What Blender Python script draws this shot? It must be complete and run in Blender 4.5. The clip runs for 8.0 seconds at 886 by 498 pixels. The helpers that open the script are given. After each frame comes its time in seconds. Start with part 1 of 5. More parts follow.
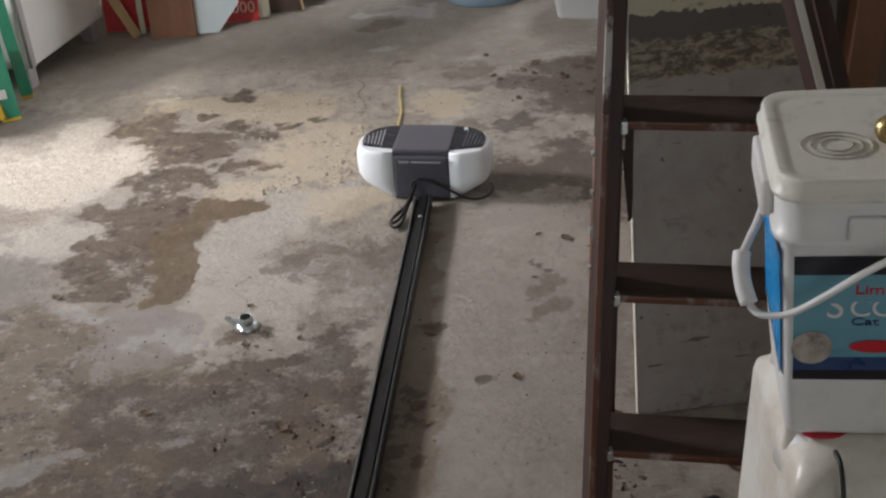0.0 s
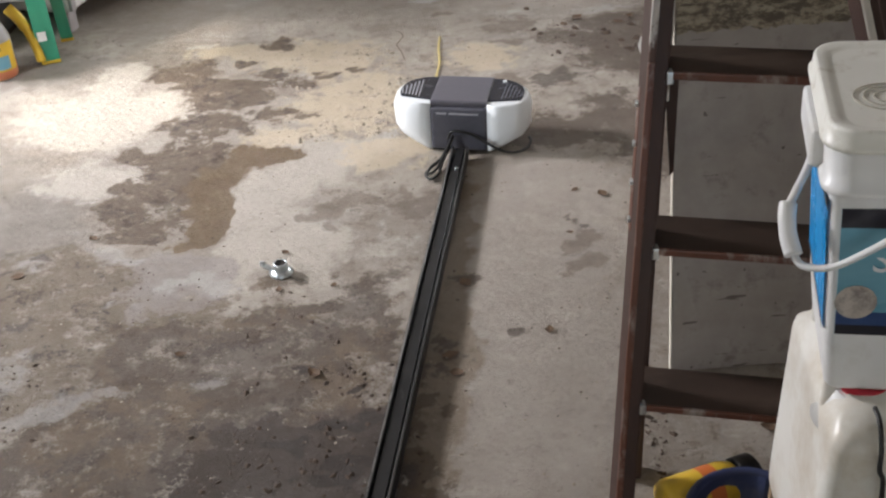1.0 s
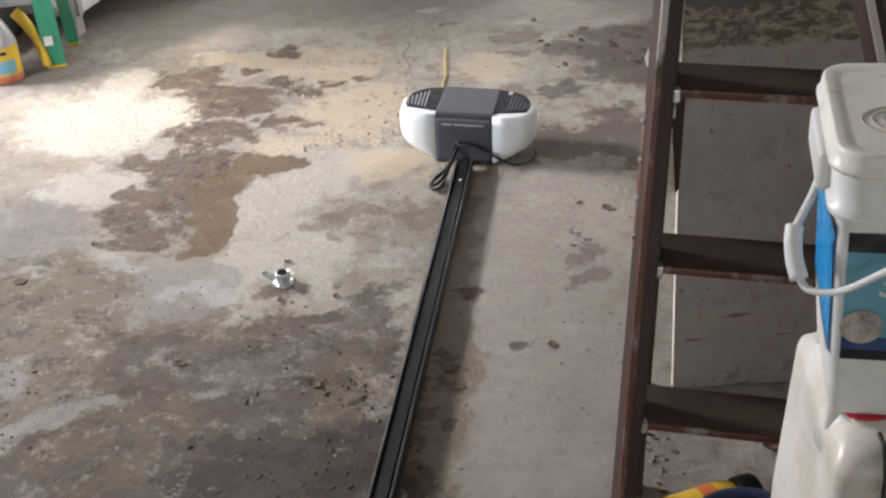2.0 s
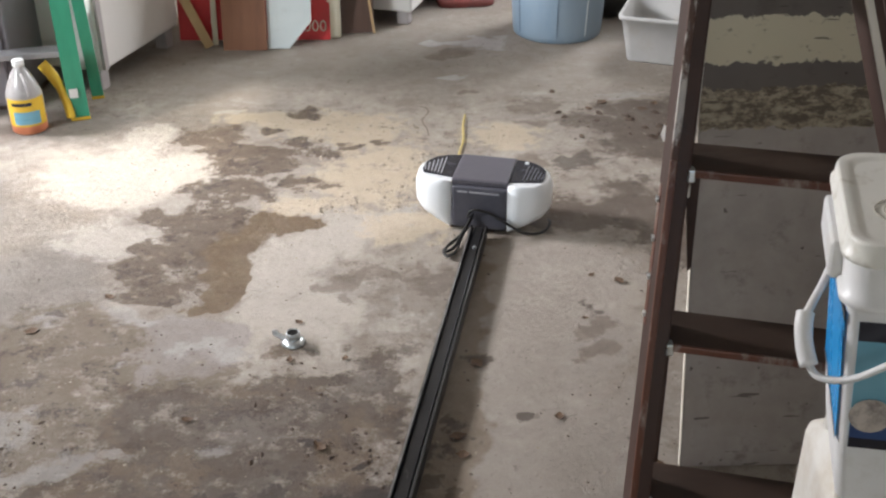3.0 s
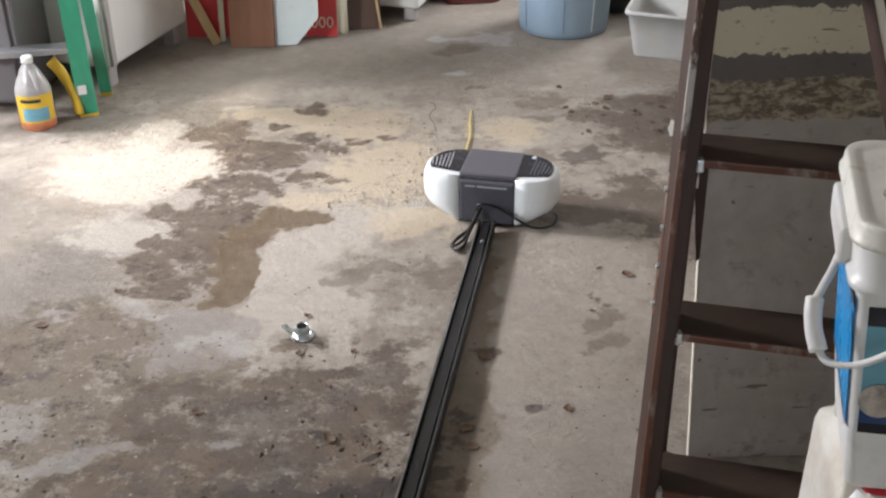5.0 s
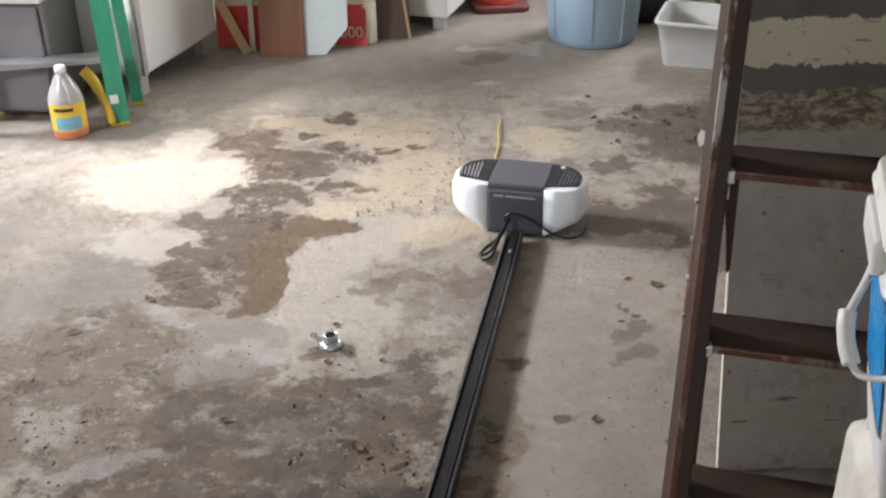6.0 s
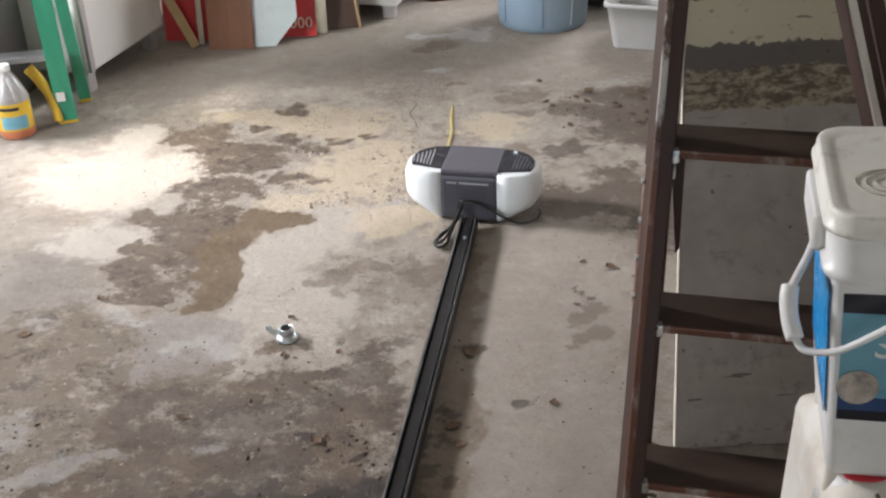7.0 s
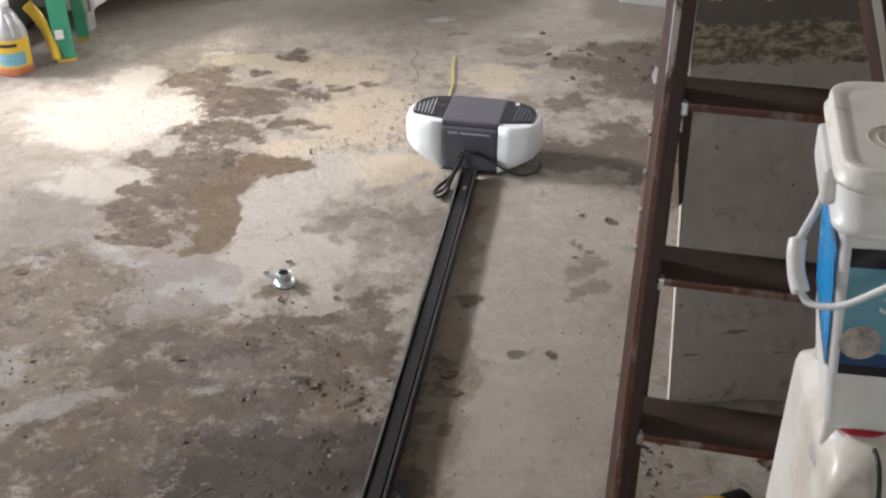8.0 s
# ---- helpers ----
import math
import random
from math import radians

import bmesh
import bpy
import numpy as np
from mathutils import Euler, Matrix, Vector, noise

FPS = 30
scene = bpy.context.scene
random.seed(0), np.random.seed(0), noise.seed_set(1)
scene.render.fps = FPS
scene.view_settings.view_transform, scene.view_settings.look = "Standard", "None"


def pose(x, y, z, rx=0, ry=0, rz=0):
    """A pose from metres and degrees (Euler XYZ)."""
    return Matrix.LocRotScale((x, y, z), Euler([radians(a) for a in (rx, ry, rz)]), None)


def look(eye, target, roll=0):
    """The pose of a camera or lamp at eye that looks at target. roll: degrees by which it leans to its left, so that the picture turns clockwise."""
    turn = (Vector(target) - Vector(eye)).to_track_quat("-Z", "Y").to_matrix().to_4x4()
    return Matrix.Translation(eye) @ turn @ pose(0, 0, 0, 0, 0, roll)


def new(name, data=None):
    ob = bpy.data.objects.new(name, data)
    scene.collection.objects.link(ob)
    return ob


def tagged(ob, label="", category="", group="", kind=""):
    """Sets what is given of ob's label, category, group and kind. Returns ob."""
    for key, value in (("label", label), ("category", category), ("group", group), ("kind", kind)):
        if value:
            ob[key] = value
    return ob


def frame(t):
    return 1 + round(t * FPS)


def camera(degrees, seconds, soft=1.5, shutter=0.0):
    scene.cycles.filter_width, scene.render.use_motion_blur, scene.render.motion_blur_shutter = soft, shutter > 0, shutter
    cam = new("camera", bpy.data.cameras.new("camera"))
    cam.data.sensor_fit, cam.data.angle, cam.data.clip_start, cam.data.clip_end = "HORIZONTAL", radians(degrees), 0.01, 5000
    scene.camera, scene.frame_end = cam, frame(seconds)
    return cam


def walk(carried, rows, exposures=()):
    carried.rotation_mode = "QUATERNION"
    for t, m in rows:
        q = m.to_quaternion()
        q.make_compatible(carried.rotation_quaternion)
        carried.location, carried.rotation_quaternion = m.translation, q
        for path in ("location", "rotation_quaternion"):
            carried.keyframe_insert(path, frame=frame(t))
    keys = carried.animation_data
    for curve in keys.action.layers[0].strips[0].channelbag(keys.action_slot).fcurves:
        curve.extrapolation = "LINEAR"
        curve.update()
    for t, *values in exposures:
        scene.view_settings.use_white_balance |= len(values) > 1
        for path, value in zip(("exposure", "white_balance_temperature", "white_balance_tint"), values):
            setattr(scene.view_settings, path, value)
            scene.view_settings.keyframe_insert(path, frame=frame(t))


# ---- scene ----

cam = camera(43.6, 8.0, soft=2.3)
PATH = [
    (0, (0.025, 0.008, 1.593), (0.128, 1.715, 0.556), -3.5),
    (0.5, (0.014, -0.001, 1.58), (0.052, 1.689, 0.512), -3.6),
    (1, (0.011, 0.005, 1.572), (0.054, 1.677, 0.476), -2.9),
    (1.2, (0.017, 0.005, 1.564), (0.052, 1.672, 0.46), -2.1),
    (2.3, (0.012, 0.024, 1.586), (0.051, 1.723, 0.531), -2.1),
    (2.5, (0.013, 0.021, 1.591), (0.064, 1.737, 0.566), -1.4),
    (3, (0.011, 0.017, 1.592), (0.031, 1.755, 0.603), -0.1),
    (3.5, (0.006, 0.008, 1.595), (0.002, 1.757, 0.626), -0.1),
    (4, (0.006, 0.002, 1.59), (0.016, 1.742, 0.604), -0.3),
    (5.5, (0.001, 0.001, 1.585), (0.008, 1.738, 0.594), -0.5),
    (6, (-0.001, 0.0, 1.589), (-0.039, 1.745, 0.612), -0.9),
    (6.5, (0.018, 0.004, 1.59), (-0.005, 1.753, 0.619), -2.0),
    (7, (0.023, 0.007, 1.583), (0.051, 1.741, 0.587), -1.7),
    (7.5, (0.017, 0.007, 1.572), (0.093, 1.72, 0.542), 0.8),
    (8, (0.005, 0.005, 1.569), (0.045, 1.696, 0.503), 0.2),
]
walk(cam, [(t, look(eye, target, roll)) for t, eye, target, roll in PATH],
     [(0, -0.57, 6400, 10), (0.5, -0.36, 6400, 10), (1.0, -0.06, 6400, 10), (2.5, 0.01, 6400, 10), (8.0, 0.01, 6400, 10)])

# ---- light ----
SUN_TRAVEL = Vector((1.0, 1.0, -0.77)).normalized()
world = bpy.data.worlds.new("world")
scene.world = world
world.use_nodes = True
sky = world.node_tree.nodes.new("ShaderNodeTexSky")
sky.sky_type, sky.sun_disc = "NISHITA", False
sky.sun_elevation = math.asin(-SUN_TRAVEL.z)
sky.sun_rotation = math.atan2(-SUN_TRAVEL.x, -SUN_TRAVEL.y)
world.node_tree.links.new(sky.outputs[0], world.node_tree.nodes["Background"].inputs[0])
world.node_tree.nodes["Background"].inputs[1].default_value = 0.12

sun = new("sun", bpy.data.lights.new("sun", "SUN"))
sun.data.energy, sun.data.angle, sun.data.color = 5.0, radians(1.3), (1.0, 0.92, 0.78)
sun.matrix_world = look((0, 0, 0), SUN_TRAVEL)


def area_lamp(name, eye, target, wide, high, watts, colour, spread=180):
    lamp = new(name, bpy.data.lights.new(name, "AREA"))
    lamp.data.shape, lamp.data.size, lamp.data.size_y = "RECTANGLE", wide, high
    lamp.data.energy, lamp.data.color = watts, colour
    lamp.data.spread = radians(spread)
    lamp.matrix_world = look(eye, target)
    return lamp


area_lamp("window_light_far", (-3.60, 3.87, 2.02), (-0.2, 3.3, 0.1), 0.66, 0.50, 140, (0.985, 0.955, 0.98), 120)
area_lamp("window_light_near", (-3.60, 0.71, 2.085), (-0.6, 4.3, 0.3), 0.80, 0.54, 26, (0.90, 0.95, 1.0), 75)
# added general fill from the south, its source unseen
area_lamp("fill_light_south", (-0.2, -3.2, 1.2), (0.0, 1.5, 0.6), 2.6, 1.9, 18, (0.90, 0.95, 1.0))
# added fill for the freezer and the far end, no known source
area_lamp("fill_light_east", (1.60, 5.75, 1.60), (-1.2, 4.2, 0.3), 0.80, 0.70, 28, (0.97, 0.97, 1.0), 90)

# ---- mesh helpers ----
def box(bm, size, at=(0, 0, 0), bevel=0.0, turn=None, segments=2):
    """A bevelled block centred on at."""
    made = bmesh.ops.create_cube(bm, size=1)["verts"]
    for v in made:
        v.co = Vector((v.co.x * size[0], v.co.y * size[1], v.co.z * size[2]))
    if bevel:
        edges = list({e for v in made for e in v.link_edges})
        made = list({v for f in bmesh.ops.bevel(bm, geom=edges, offset=bevel, segments=segments, profile=0.6, affect="EDGES")["faces"] for v in f.verts}
                    | {v for v in made if v.is_valid})
    m = Matrix.Translation(at) @ (turn.to_4x4() if turn else Matrix())
    bmesh.ops.transform(bm, matrix=m, verts=made)
    return bm


def bar(bm, a, b, wide, deep, across=(1, 0, 0), bevel=0.003):
    """A squared timber from a to b; wide is measured along across."""
    a, b = Vector(a), Vector(b)
    z = (b - a).normalized()
    x = Vector(across)
    x = (x - z * x.dot(z)).normalized()
    turn = Matrix((x, z.cross(x), z)).transposed()
    return box(bm, (wide, deep, (b - a).length), (a + b) / 2, bevel, turn)


def loft(bm, rings, close_ends=True, smooth=True):
    """Skin through rings of equal length."""
    loops = [[bm.verts.new(p) for p in ring] for ring in rings]
    for lo, hi in zip(loops, loops[1:]):
        for i in range(len(lo)):
            j = (i + 1) % len(lo)
            bm.faces.new((lo[i], lo[j], hi[j], hi[i])).smooth = smooth
    if close_ends:
        bm.faces.new(loops[0][::-1])
        bm.faces.new(loops[-1])
    return bm


def lathe(bm, profile, n=32, at=(0, 0, 0), close_ends=True):
    rings = [[(at[0] + r * math.cos(2 * math.pi * i / n), at[1] + r * math.sin(2 * math.pi * i / n), at[2] + z) for i in range(n)] for r, z in profile]
    return loft(bm, rings, close_ends)


def rounded(w, d, r, z, n=6, cx=0.0, cy=0.0):
    """A ring round a rectangle with round corners."""
    ring = []
    for sx, sy, a0 in ((1, 1, 0), (-1, 1, 90), (-1, -1, 180), (1, -1, 270)):
        for k in range(n + 1):
            a = radians(a0 + 90 * k / n)
            ring.append((cx + sx * (w / 2 - r) + r * math.cos(a), cy + sy * (d / 2 - r) + r * math.sin(a), z))
    return ring


def smooth_path(points, steps=8):
    """Catmull-Rom through points."""
    p = [Vector(q) for q in points]
    p = [2 * p[0] - p[1], *p, 2 * p[-1] - p[-2]]
    out = []
    for i in range(1, len(p) - 2):
        for k in range(steps):
            t = k / steps
            out.append(0.5 * (2 * p[i] + (p[i + 1] - p[i - 1]) * t + (2 * p[i - 1] - 5 * p[i] + 4 * p[i + 1] - p[i + 2]) * t * t
                              + (3 * p[i] - p[i - 1] - 3 * p[i + 1] + p[i + 2]) * t ** 3))
    out.append(p[-2])
    return out


def tube(bm, points, radius, n=8, flat=1.0, steps=8):
    path = smooth_path(points, steps)
    rings, up = [], Vector((0, 0, 1))
    for i, q in enumerate(path):
        way = (path[min(i + 1, len(path) - 1)] - path[max(i - 1, 0)]).normalized()
        side = way.cross(up)
        side = side.normalized() if side.length > 1e-3 else Vector((1, 0, 0))
        top = side.cross(way).normalized()
        up = top if abs(way.z) > 0.9 else Vector((0, 0, 1))
        rings.append([q + radius * (math.cos(2 * math.pi * k / n) * side * flat + math.sin(2 * math.pi * k / n) * top) for k in range(n)])
    return loft(bm, rings)


def prism(bm, outline, thick, m=None):
    """An outline in x, z given the depth thick along y."""
    m = m or Matrix()
    a = [bm.verts.new(m @ Vector((x, 0, z))) for x, z in outline]
    b = [bm.verts.new(m @ Vector((x, thick, z))) for x, z in outline]
    bm.faces.new(a)
    bm.faces.new(b[::-1])
    for i in range(len(a)):
        j = (i + 1) % len(a)
        bm.faces.new((a[j], a[i], b[i], b[j]))
    return bm


def finish(name, bm, material):
    bmesh.ops.recalc_face_normals(bm, faces=bm.faces)
    me = bpy.data.meshes.new(name)
    bm.to_mesh(me)
    bm.free()
    me.materials.append(material)
    return me


def part(name, bm, material, parent, label=""):
    ob = new(name, finish(name, bm, material))
    ob.parent = parent
    return tagged(ob, label)


def thing(name, label, category, m=None, group=""):
    ob = new(name)
    ob.empty_display_size = 0.05
    ob.matrix_world = m or Matrix()
    return tagged(ob, label, category, group)


def solid(name, bm, material, label, category, m=None, group="", kind=""):
    ob = new(name, finish(name, bm, material))
    ob.matrix_world = m or Matrix()
    return tagged(ob, label, category, group, kind)


def structure(name, bm, material, label=""):
    return tagged(new(name, finish(name, bm, material)), label, "", "", "structure")


# ---- materials ----
def rgba(c):
    return (*c, 1.0)


def surface(name, c1, c2, scale=12.0, rough=0.6, metal=0.0, bump=0.15, grime=None, amount=0.45, grime_scale=6.0, stretch=(1, 1, 1), spread=0.12, through_light=0.0):
    """Two-tone grain, blotches of grime and fine relief."""
    mat = bpy.data.materials.new(name)
    mat.use_nodes = True
    nt = mat.node_tree
    n, link = nt.nodes, nt.links.new
    bsdf = n["Principled BSDF"]
    co = n.new("ShaderNodeTexCoord")
    mp = n.new("ShaderNodeMapping")
    mp.inputs["Scale"].default_value = stretch
    link(co.outputs["Object"], mp.inputs["Vector"])
    fine = n.new("ShaderNodeTexNoise")
    fine.inputs["Scale"].default_value, fine.inputs["Detail"].default_value, fine.inputs["Roughness"].default_value = scale, 8, 0.65
    link(mp.outputs[0], fine.inputs["Vector"])
    ramp = n.new("ShaderNodeMapRange")
    ramp.inputs["From Min"].default_value, ramp.inputs["From Max"].default_value = 0.32, 0.68
    link(fine.outputs["Fac"], ramp.inputs["Value"])
    mix = n.new("ShaderNodeMix")
    mix.data_type = "RGBA"
    mix.inputs["A"].default_value, mix.inputs["B"].default_value = rgba(c1), rgba(c2)
    link(ramp.outputs[0], mix.inputs["Factor"])
    colour = mix.outputs["Result"]
    if grime:
        big = n.new("ShaderNodeTexNoise")
        big.inputs["Scale"].default_value, big.inputs["Detail"].default_value, big.inputs["Roughness"].default_value = grime_scale, 10, 0.7
        link(mp.outputs[0], big.inputs["Vector"])
        cut = n.new("ShaderNodeMapRange")
        cut.inputs["From Min"].default_value, cut.inputs["From Max"].default_value = 1 - amount - spread, 1 - amount + spread
        link(big.outputs["Fac"], cut.inputs["Value"])
        over = n.new("ShaderNodeMix")
        over.data_type = "RGBA"
        link(cut.outputs[0], over.inputs["Factor"])
        link(colour, over.inputs["A"])
        over.inputs["B"].default_value = rgba(grime)
        colour = over.outputs["Result"]
    link(colour, bsdf.inputs["Base Color"])
    rr = n.new("ShaderNodeMapRange")
    rr.inputs["To Min"].default_value, rr.inputs["To Max"].default_value = max(rough - 0.12, 0.03), min(rough + 0.12, 1)
    link(fine.outputs["Fac"], rr.inputs["Value"])
    link(rr.outputs[0], bsdf.inputs["Roughness"])
    bsdf.inputs["Metallic"].default_value = metal
    if through_light:
        bsdf.inputs["Subsurface Weight"].default_value = through_light
        bsdf.inputs["Subsurface Radius"].default_value = (0.02, 0.02, 0.02)
    if bump:
        bp = n.new("ShaderNodeBump")
        bp.inputs["Strength"].default_value, bp.inputs["Distance"].default_value = bump, 0.003
        link(fine.outputs["Fac"], bp.inputs["Height"])
        link(bp.outputs[0], bsdf.inputs["Normal"])
    return mat


def clear(name, colour, rough=0.1, ior=1.45):
    mat = bpy.data.materials.new(name)
    mat.use_nodes = True
    b = mat.node_tree.nodes["Principled BSDF"]
    b.inputs["Base Color"].default_value, b.inputs["Roughness"].default_value = rgba(colour), rough
    b.inputs["Transmission Weight"].default_value, b.inputs["IOR"].default_value = 1.0, ior
    return mat


STAINS = []


def concrete_floor():
    """Old garage concrete: pale worn ground, oil and rust stains, grit."""
    mat = bpy.data.materials.new("stained_concrete")
    mat.use_nodes = True
    nt = mat.node_tree
    n, link = nt.nodes, nt.links.new
    bsdf = n["Principled BSDF"]
    geo = n.new("ShaderNodeNewGeometry")

    def noise_at(scale, detail=8, rough=0.62, vec=None):
        t = n.new("ShaderNodeTexNoise")
        t.inputs["Scale"].default_value, t.inputs["Detail"].default_value, t.inputs["Roughness"].default_value = scale, detail, rough
        link(vec or geo.outputs["Position"], t.inputs["Vector"])
        return t

    def remap(value, lo, hi, a=0.0, b=1.0, kind="SMOOTHSTEP"):
        m = n.new("ShaderNodeMapRange")
        m.interpolation_type = kind
        m.inputs["From Min"].default_value, m.inputs["From Max"].default_value = lo, hi
        m.inputs["To Min"].default_value, m.inputs["To Max"].default_value = a, b
        link(value, m.inputs["Value"])
        return m.outputs[0]

    def maths(op, a, b):
        m = n.new("ShaderNodeMath")
        m.operation = op
        for k, v in ((0, a), (1, b)):
            if isinstance(v, (int, float)):
                m.inputs[k].default_value = v
            else:
                link(v, m.inputs[k])
        return m.outputs[0]

    def over(colour, mask, tint):
        m = n.new("ShaderNodeMix")
        m.data_type = "RGBA"
        link(mask, m.inputs["Factor"])
        link(colour, m.inputs["A"])
        m.inputs["B"].default_value = rgba(tint)
        return m.outputs["Result"]

    grain = noise_at(46, 10, 0.75).outputs["Fac"]
    mid = noise_at(8, 12, 0.74).outputs["Fac"]
    wide = noise_at(1.7, 6, 0.55).outputs["Fac"]
    speck = noise_at(120, 4, 0.6).outputs["Fac"]
    crust = noise_at(21, 14, 0.80).outputs["Fac"]
    lumps = noise_at(11, 14, 0.82).outputs["Fac"]
    hue = noise_at(3.6, 8, 0.70).outputs["Fac"]
    erosion = noise_at(15, 14, 0.78).outputs["Fac"]

    def stain(rows, erode=1.6, edge=0.10, turn=-3.0):
        """Ragged union of ellipses (x, y, rx, ry), gnawed by fine noise; the floor's mesh carries its soft field."""
        field_name = f"stain_{len(STAINS)}"
        STAINS.append((field_name, rows, turn))
        held = n.new("ShaderNodeAttribute")
        held.attribute_name = field_name
        total = held.outputs["Fac"]
        gnaw = maths("ADD", maths("MULTIPLY", maths("SUBTRACT", erosion, 0.5), 2.3 * erode), maths("MULTIPLY", maths("SUBTRACT", crust, 0.5), 1.5 * erode))
        eaten = maths("ADD", total, gnaw)
        return maths("MULTIPLY", remap(eaten, 0.5 - edge, 0.5 + edge), remap(total, 0.0, 0.12))

    def tint(colour, mask, amount, c):
        return over(colour, maths("MULTIPLY", mask, amount), c)

    # pale, worn ground
    m = n.new("ShaderNodeMix")
    m.data_type = "RGBA"
    m.inputs["A"].default_value, m.inputs["B"].default_value = rgba((0.265, 0.228, 0.190)), rgba((0.372, 0.328, 0.276))
    link(remap(wide, 0.40, 0.60), m.inputs["Factor"])
    colour = m.outputs["Result"]
    colour = tint(colour, remap(mid, 0.49, 0.62), 0.55, (0.205, 0.168, 0.135))
    colour = tint(colour, remap(mid, 0.46, 0.36), 0.45, (0.50, 0.455, 0.395))
    field = remap(noise_at(2.6, 5, 0.6).outputs["Fac"], 0.42, 0.60, 0.35, 1.0)
    colour = tint(colour, maths("MULTIPLY", remap(crust, 0.525, 0.58), field), 0.62, (0.145, 0.110, 0.080))
    colour = tint(colour, maths("MULTIPLY", remap(crust, 0.45, 0.40), field), 0.45, (0.48, 0.44, 0.385))
    # dull far ground with foot dirt, greyer side ground, and shade by the jug painted in
    colour = tint(colour, stain([(-0.3, 4.65, 1.9, 0.60)], 1.2, 0.35), 0.62, (0.285, 0.250, 0.212))
    colour = tint(colour, stain([(-1.30, 2.72, 0.36, 0.42), (-1.4, 2.3, 0.40, 0.45), (-1.45, 3.72, 0.60, 0.14)], 1.0, 0.40), 0.70, (0.185, 0.162, 0.140))
    # cleaner pale ground between the stains; ellipses at the sun patch paint it brighter
    pale = stain([(-0.42, 2.70, 0.12, 0.126), (-0.455, 2.46, 0.09, 0.097), (-0.50, 2.26, 0.06, 0.10), (-0.305, 2.85, 0.15, 0.08), (-0.915, 2.88, 0.17, 0.11), (-0.52, 2.12, 0.06, 0.03),
                  (-0.28, 2.485, 0.10, 0.13), (-0.88, 3.28, 0.18, 0.17), (-1.05, 3.34, 0.20, 0.18), (-0.98, 3.62, 0.10, 0.09), (-0.76, 3.86, 0.05, 0.02), (-0.20, 3.00, 0.16, 0.10)], 1.5, 0.42)
    colour = tint(colour, pale, 0.76, (0.48, 0.435, 0.375))
    colour = tint(colour, stain([(0.316, 2.295, 0.19, 0.36), (0.41, 2.72, 0.19, 0.16), (0.27, 1.75, 0.16, 0.30)], 1.2, 0.35), 0.62, (0.372, 0.328, 0.285))
    ochre = stain([(-0.19, 3.31, 0.19, 0.215), (-0.43, 3.09, 0.09, 0.07), (0.26, 3.62, 0.13, 0.09), (-0.33, 3.70, 0.20, 0.14), (-0.07, 2.94, 0.11, 0.09), (-0.62, 3.78, 0.14, 0.06)], 1.7, 0.28)
    colour = tint(colour, ochre, 0.72, (0.520, 0.432, 0.310))
    olive = stain([(-0.80, 2.32, 0.17, 0.075), (-0.97, 2.28, 0.15, 0.10), (-0.82, 2.05, 0.18, 0.10), (-0.98, 2.12, 0.12, 0.10), (-1.05, 1.95, 0.14, 0.12), (-0.80, 1.92, 0.14, 0.08), (-0.62, 2.20, 0.16, 0.06), (-1.15, 2.2, 0.12, 0.2), (-0.95, 2.45, 0.12, 0.06)], 1.7, 0.42)
    colour = tint(colour, olive, 0.86, (0.150, 0.114, 0.078))
    # trampled dark dirt beside the rail
    dirt = stain([(-0.60, 2.124, 0.12, 0.06), (-0.65, 1.98, 0.10, 0.08), (-0.70, 1.865, 0.09, 0.06), (-0.325, 2.07, 0.16, 0.095), (-0.43, 1.97, 0.14, 0.10), (-0.20, 1.95, 0.15, 0.12), (-0.28, 2.155, 0.12, 0.045),
                  (-0.144, 2.175, 0.08, 0.07), (-0.15, 2.046, 0.08, 0.105), (-0.50, 1.86, 0.16, 0.08), (-0.12, 2.29, 0.07, 0.045), (-0.35, 2.29, 0.06, 0.03), (-0.45, 1.70, 0.30, 0.14), (-0.18, 1.70, 0.16, 0.12), (-0.75, 1.70, 0.20, 0.10), (-0.50, 2.05, 0.14, 0.08), (-0.62, 1.78, 0.2, 0.1)], 1.8, 0.40)
    colour = tint(colour, dirt, 0.94, (0.100, 0.073, 0.052))
    colour = tint(colour, maths("MULTIPLY", dirt, remap(hue, 0.50, 0.58)), 0.50, (0.175, 0.122, 0.074))
    colour = tint(colour, maths("MULTIPLY", dirt, remap(hue, 0.46, 0.38)), 0.55, (0.205, 0.175, 0.150))
    foul = maths("MAXIMUM", dirt, olive)
    colour = tint(colour, maths("MULTIPLY", foul, remap(lumps, 0.525, 0.58)), 0.80, (0.066, 0.048, 0.036))
    colour = tint(colour, maths("MULTIPLY", foul, remap(noise_at(12, 14, 0.82).outputs["Fac"], 0.475, 0.40)), 0.66, (0.335, 0.292, 0.245))
    soot = stain([(-0.18, 1.68, 0.15, 0.085), (-0.22, 1.60, 0.12, 0.08), (-0.10, 1.72, 0.07, 0.07), (-0.36, 1.60, 0.14, 0.06), (-0.33, 1.72, 0.10, 0.05), (-0.14, 1.50, 0.16, 0.09)], 2.0, 0.16)
    colour = tint(colour, soot, 0.92, (0.060, 0.044, 0.034))
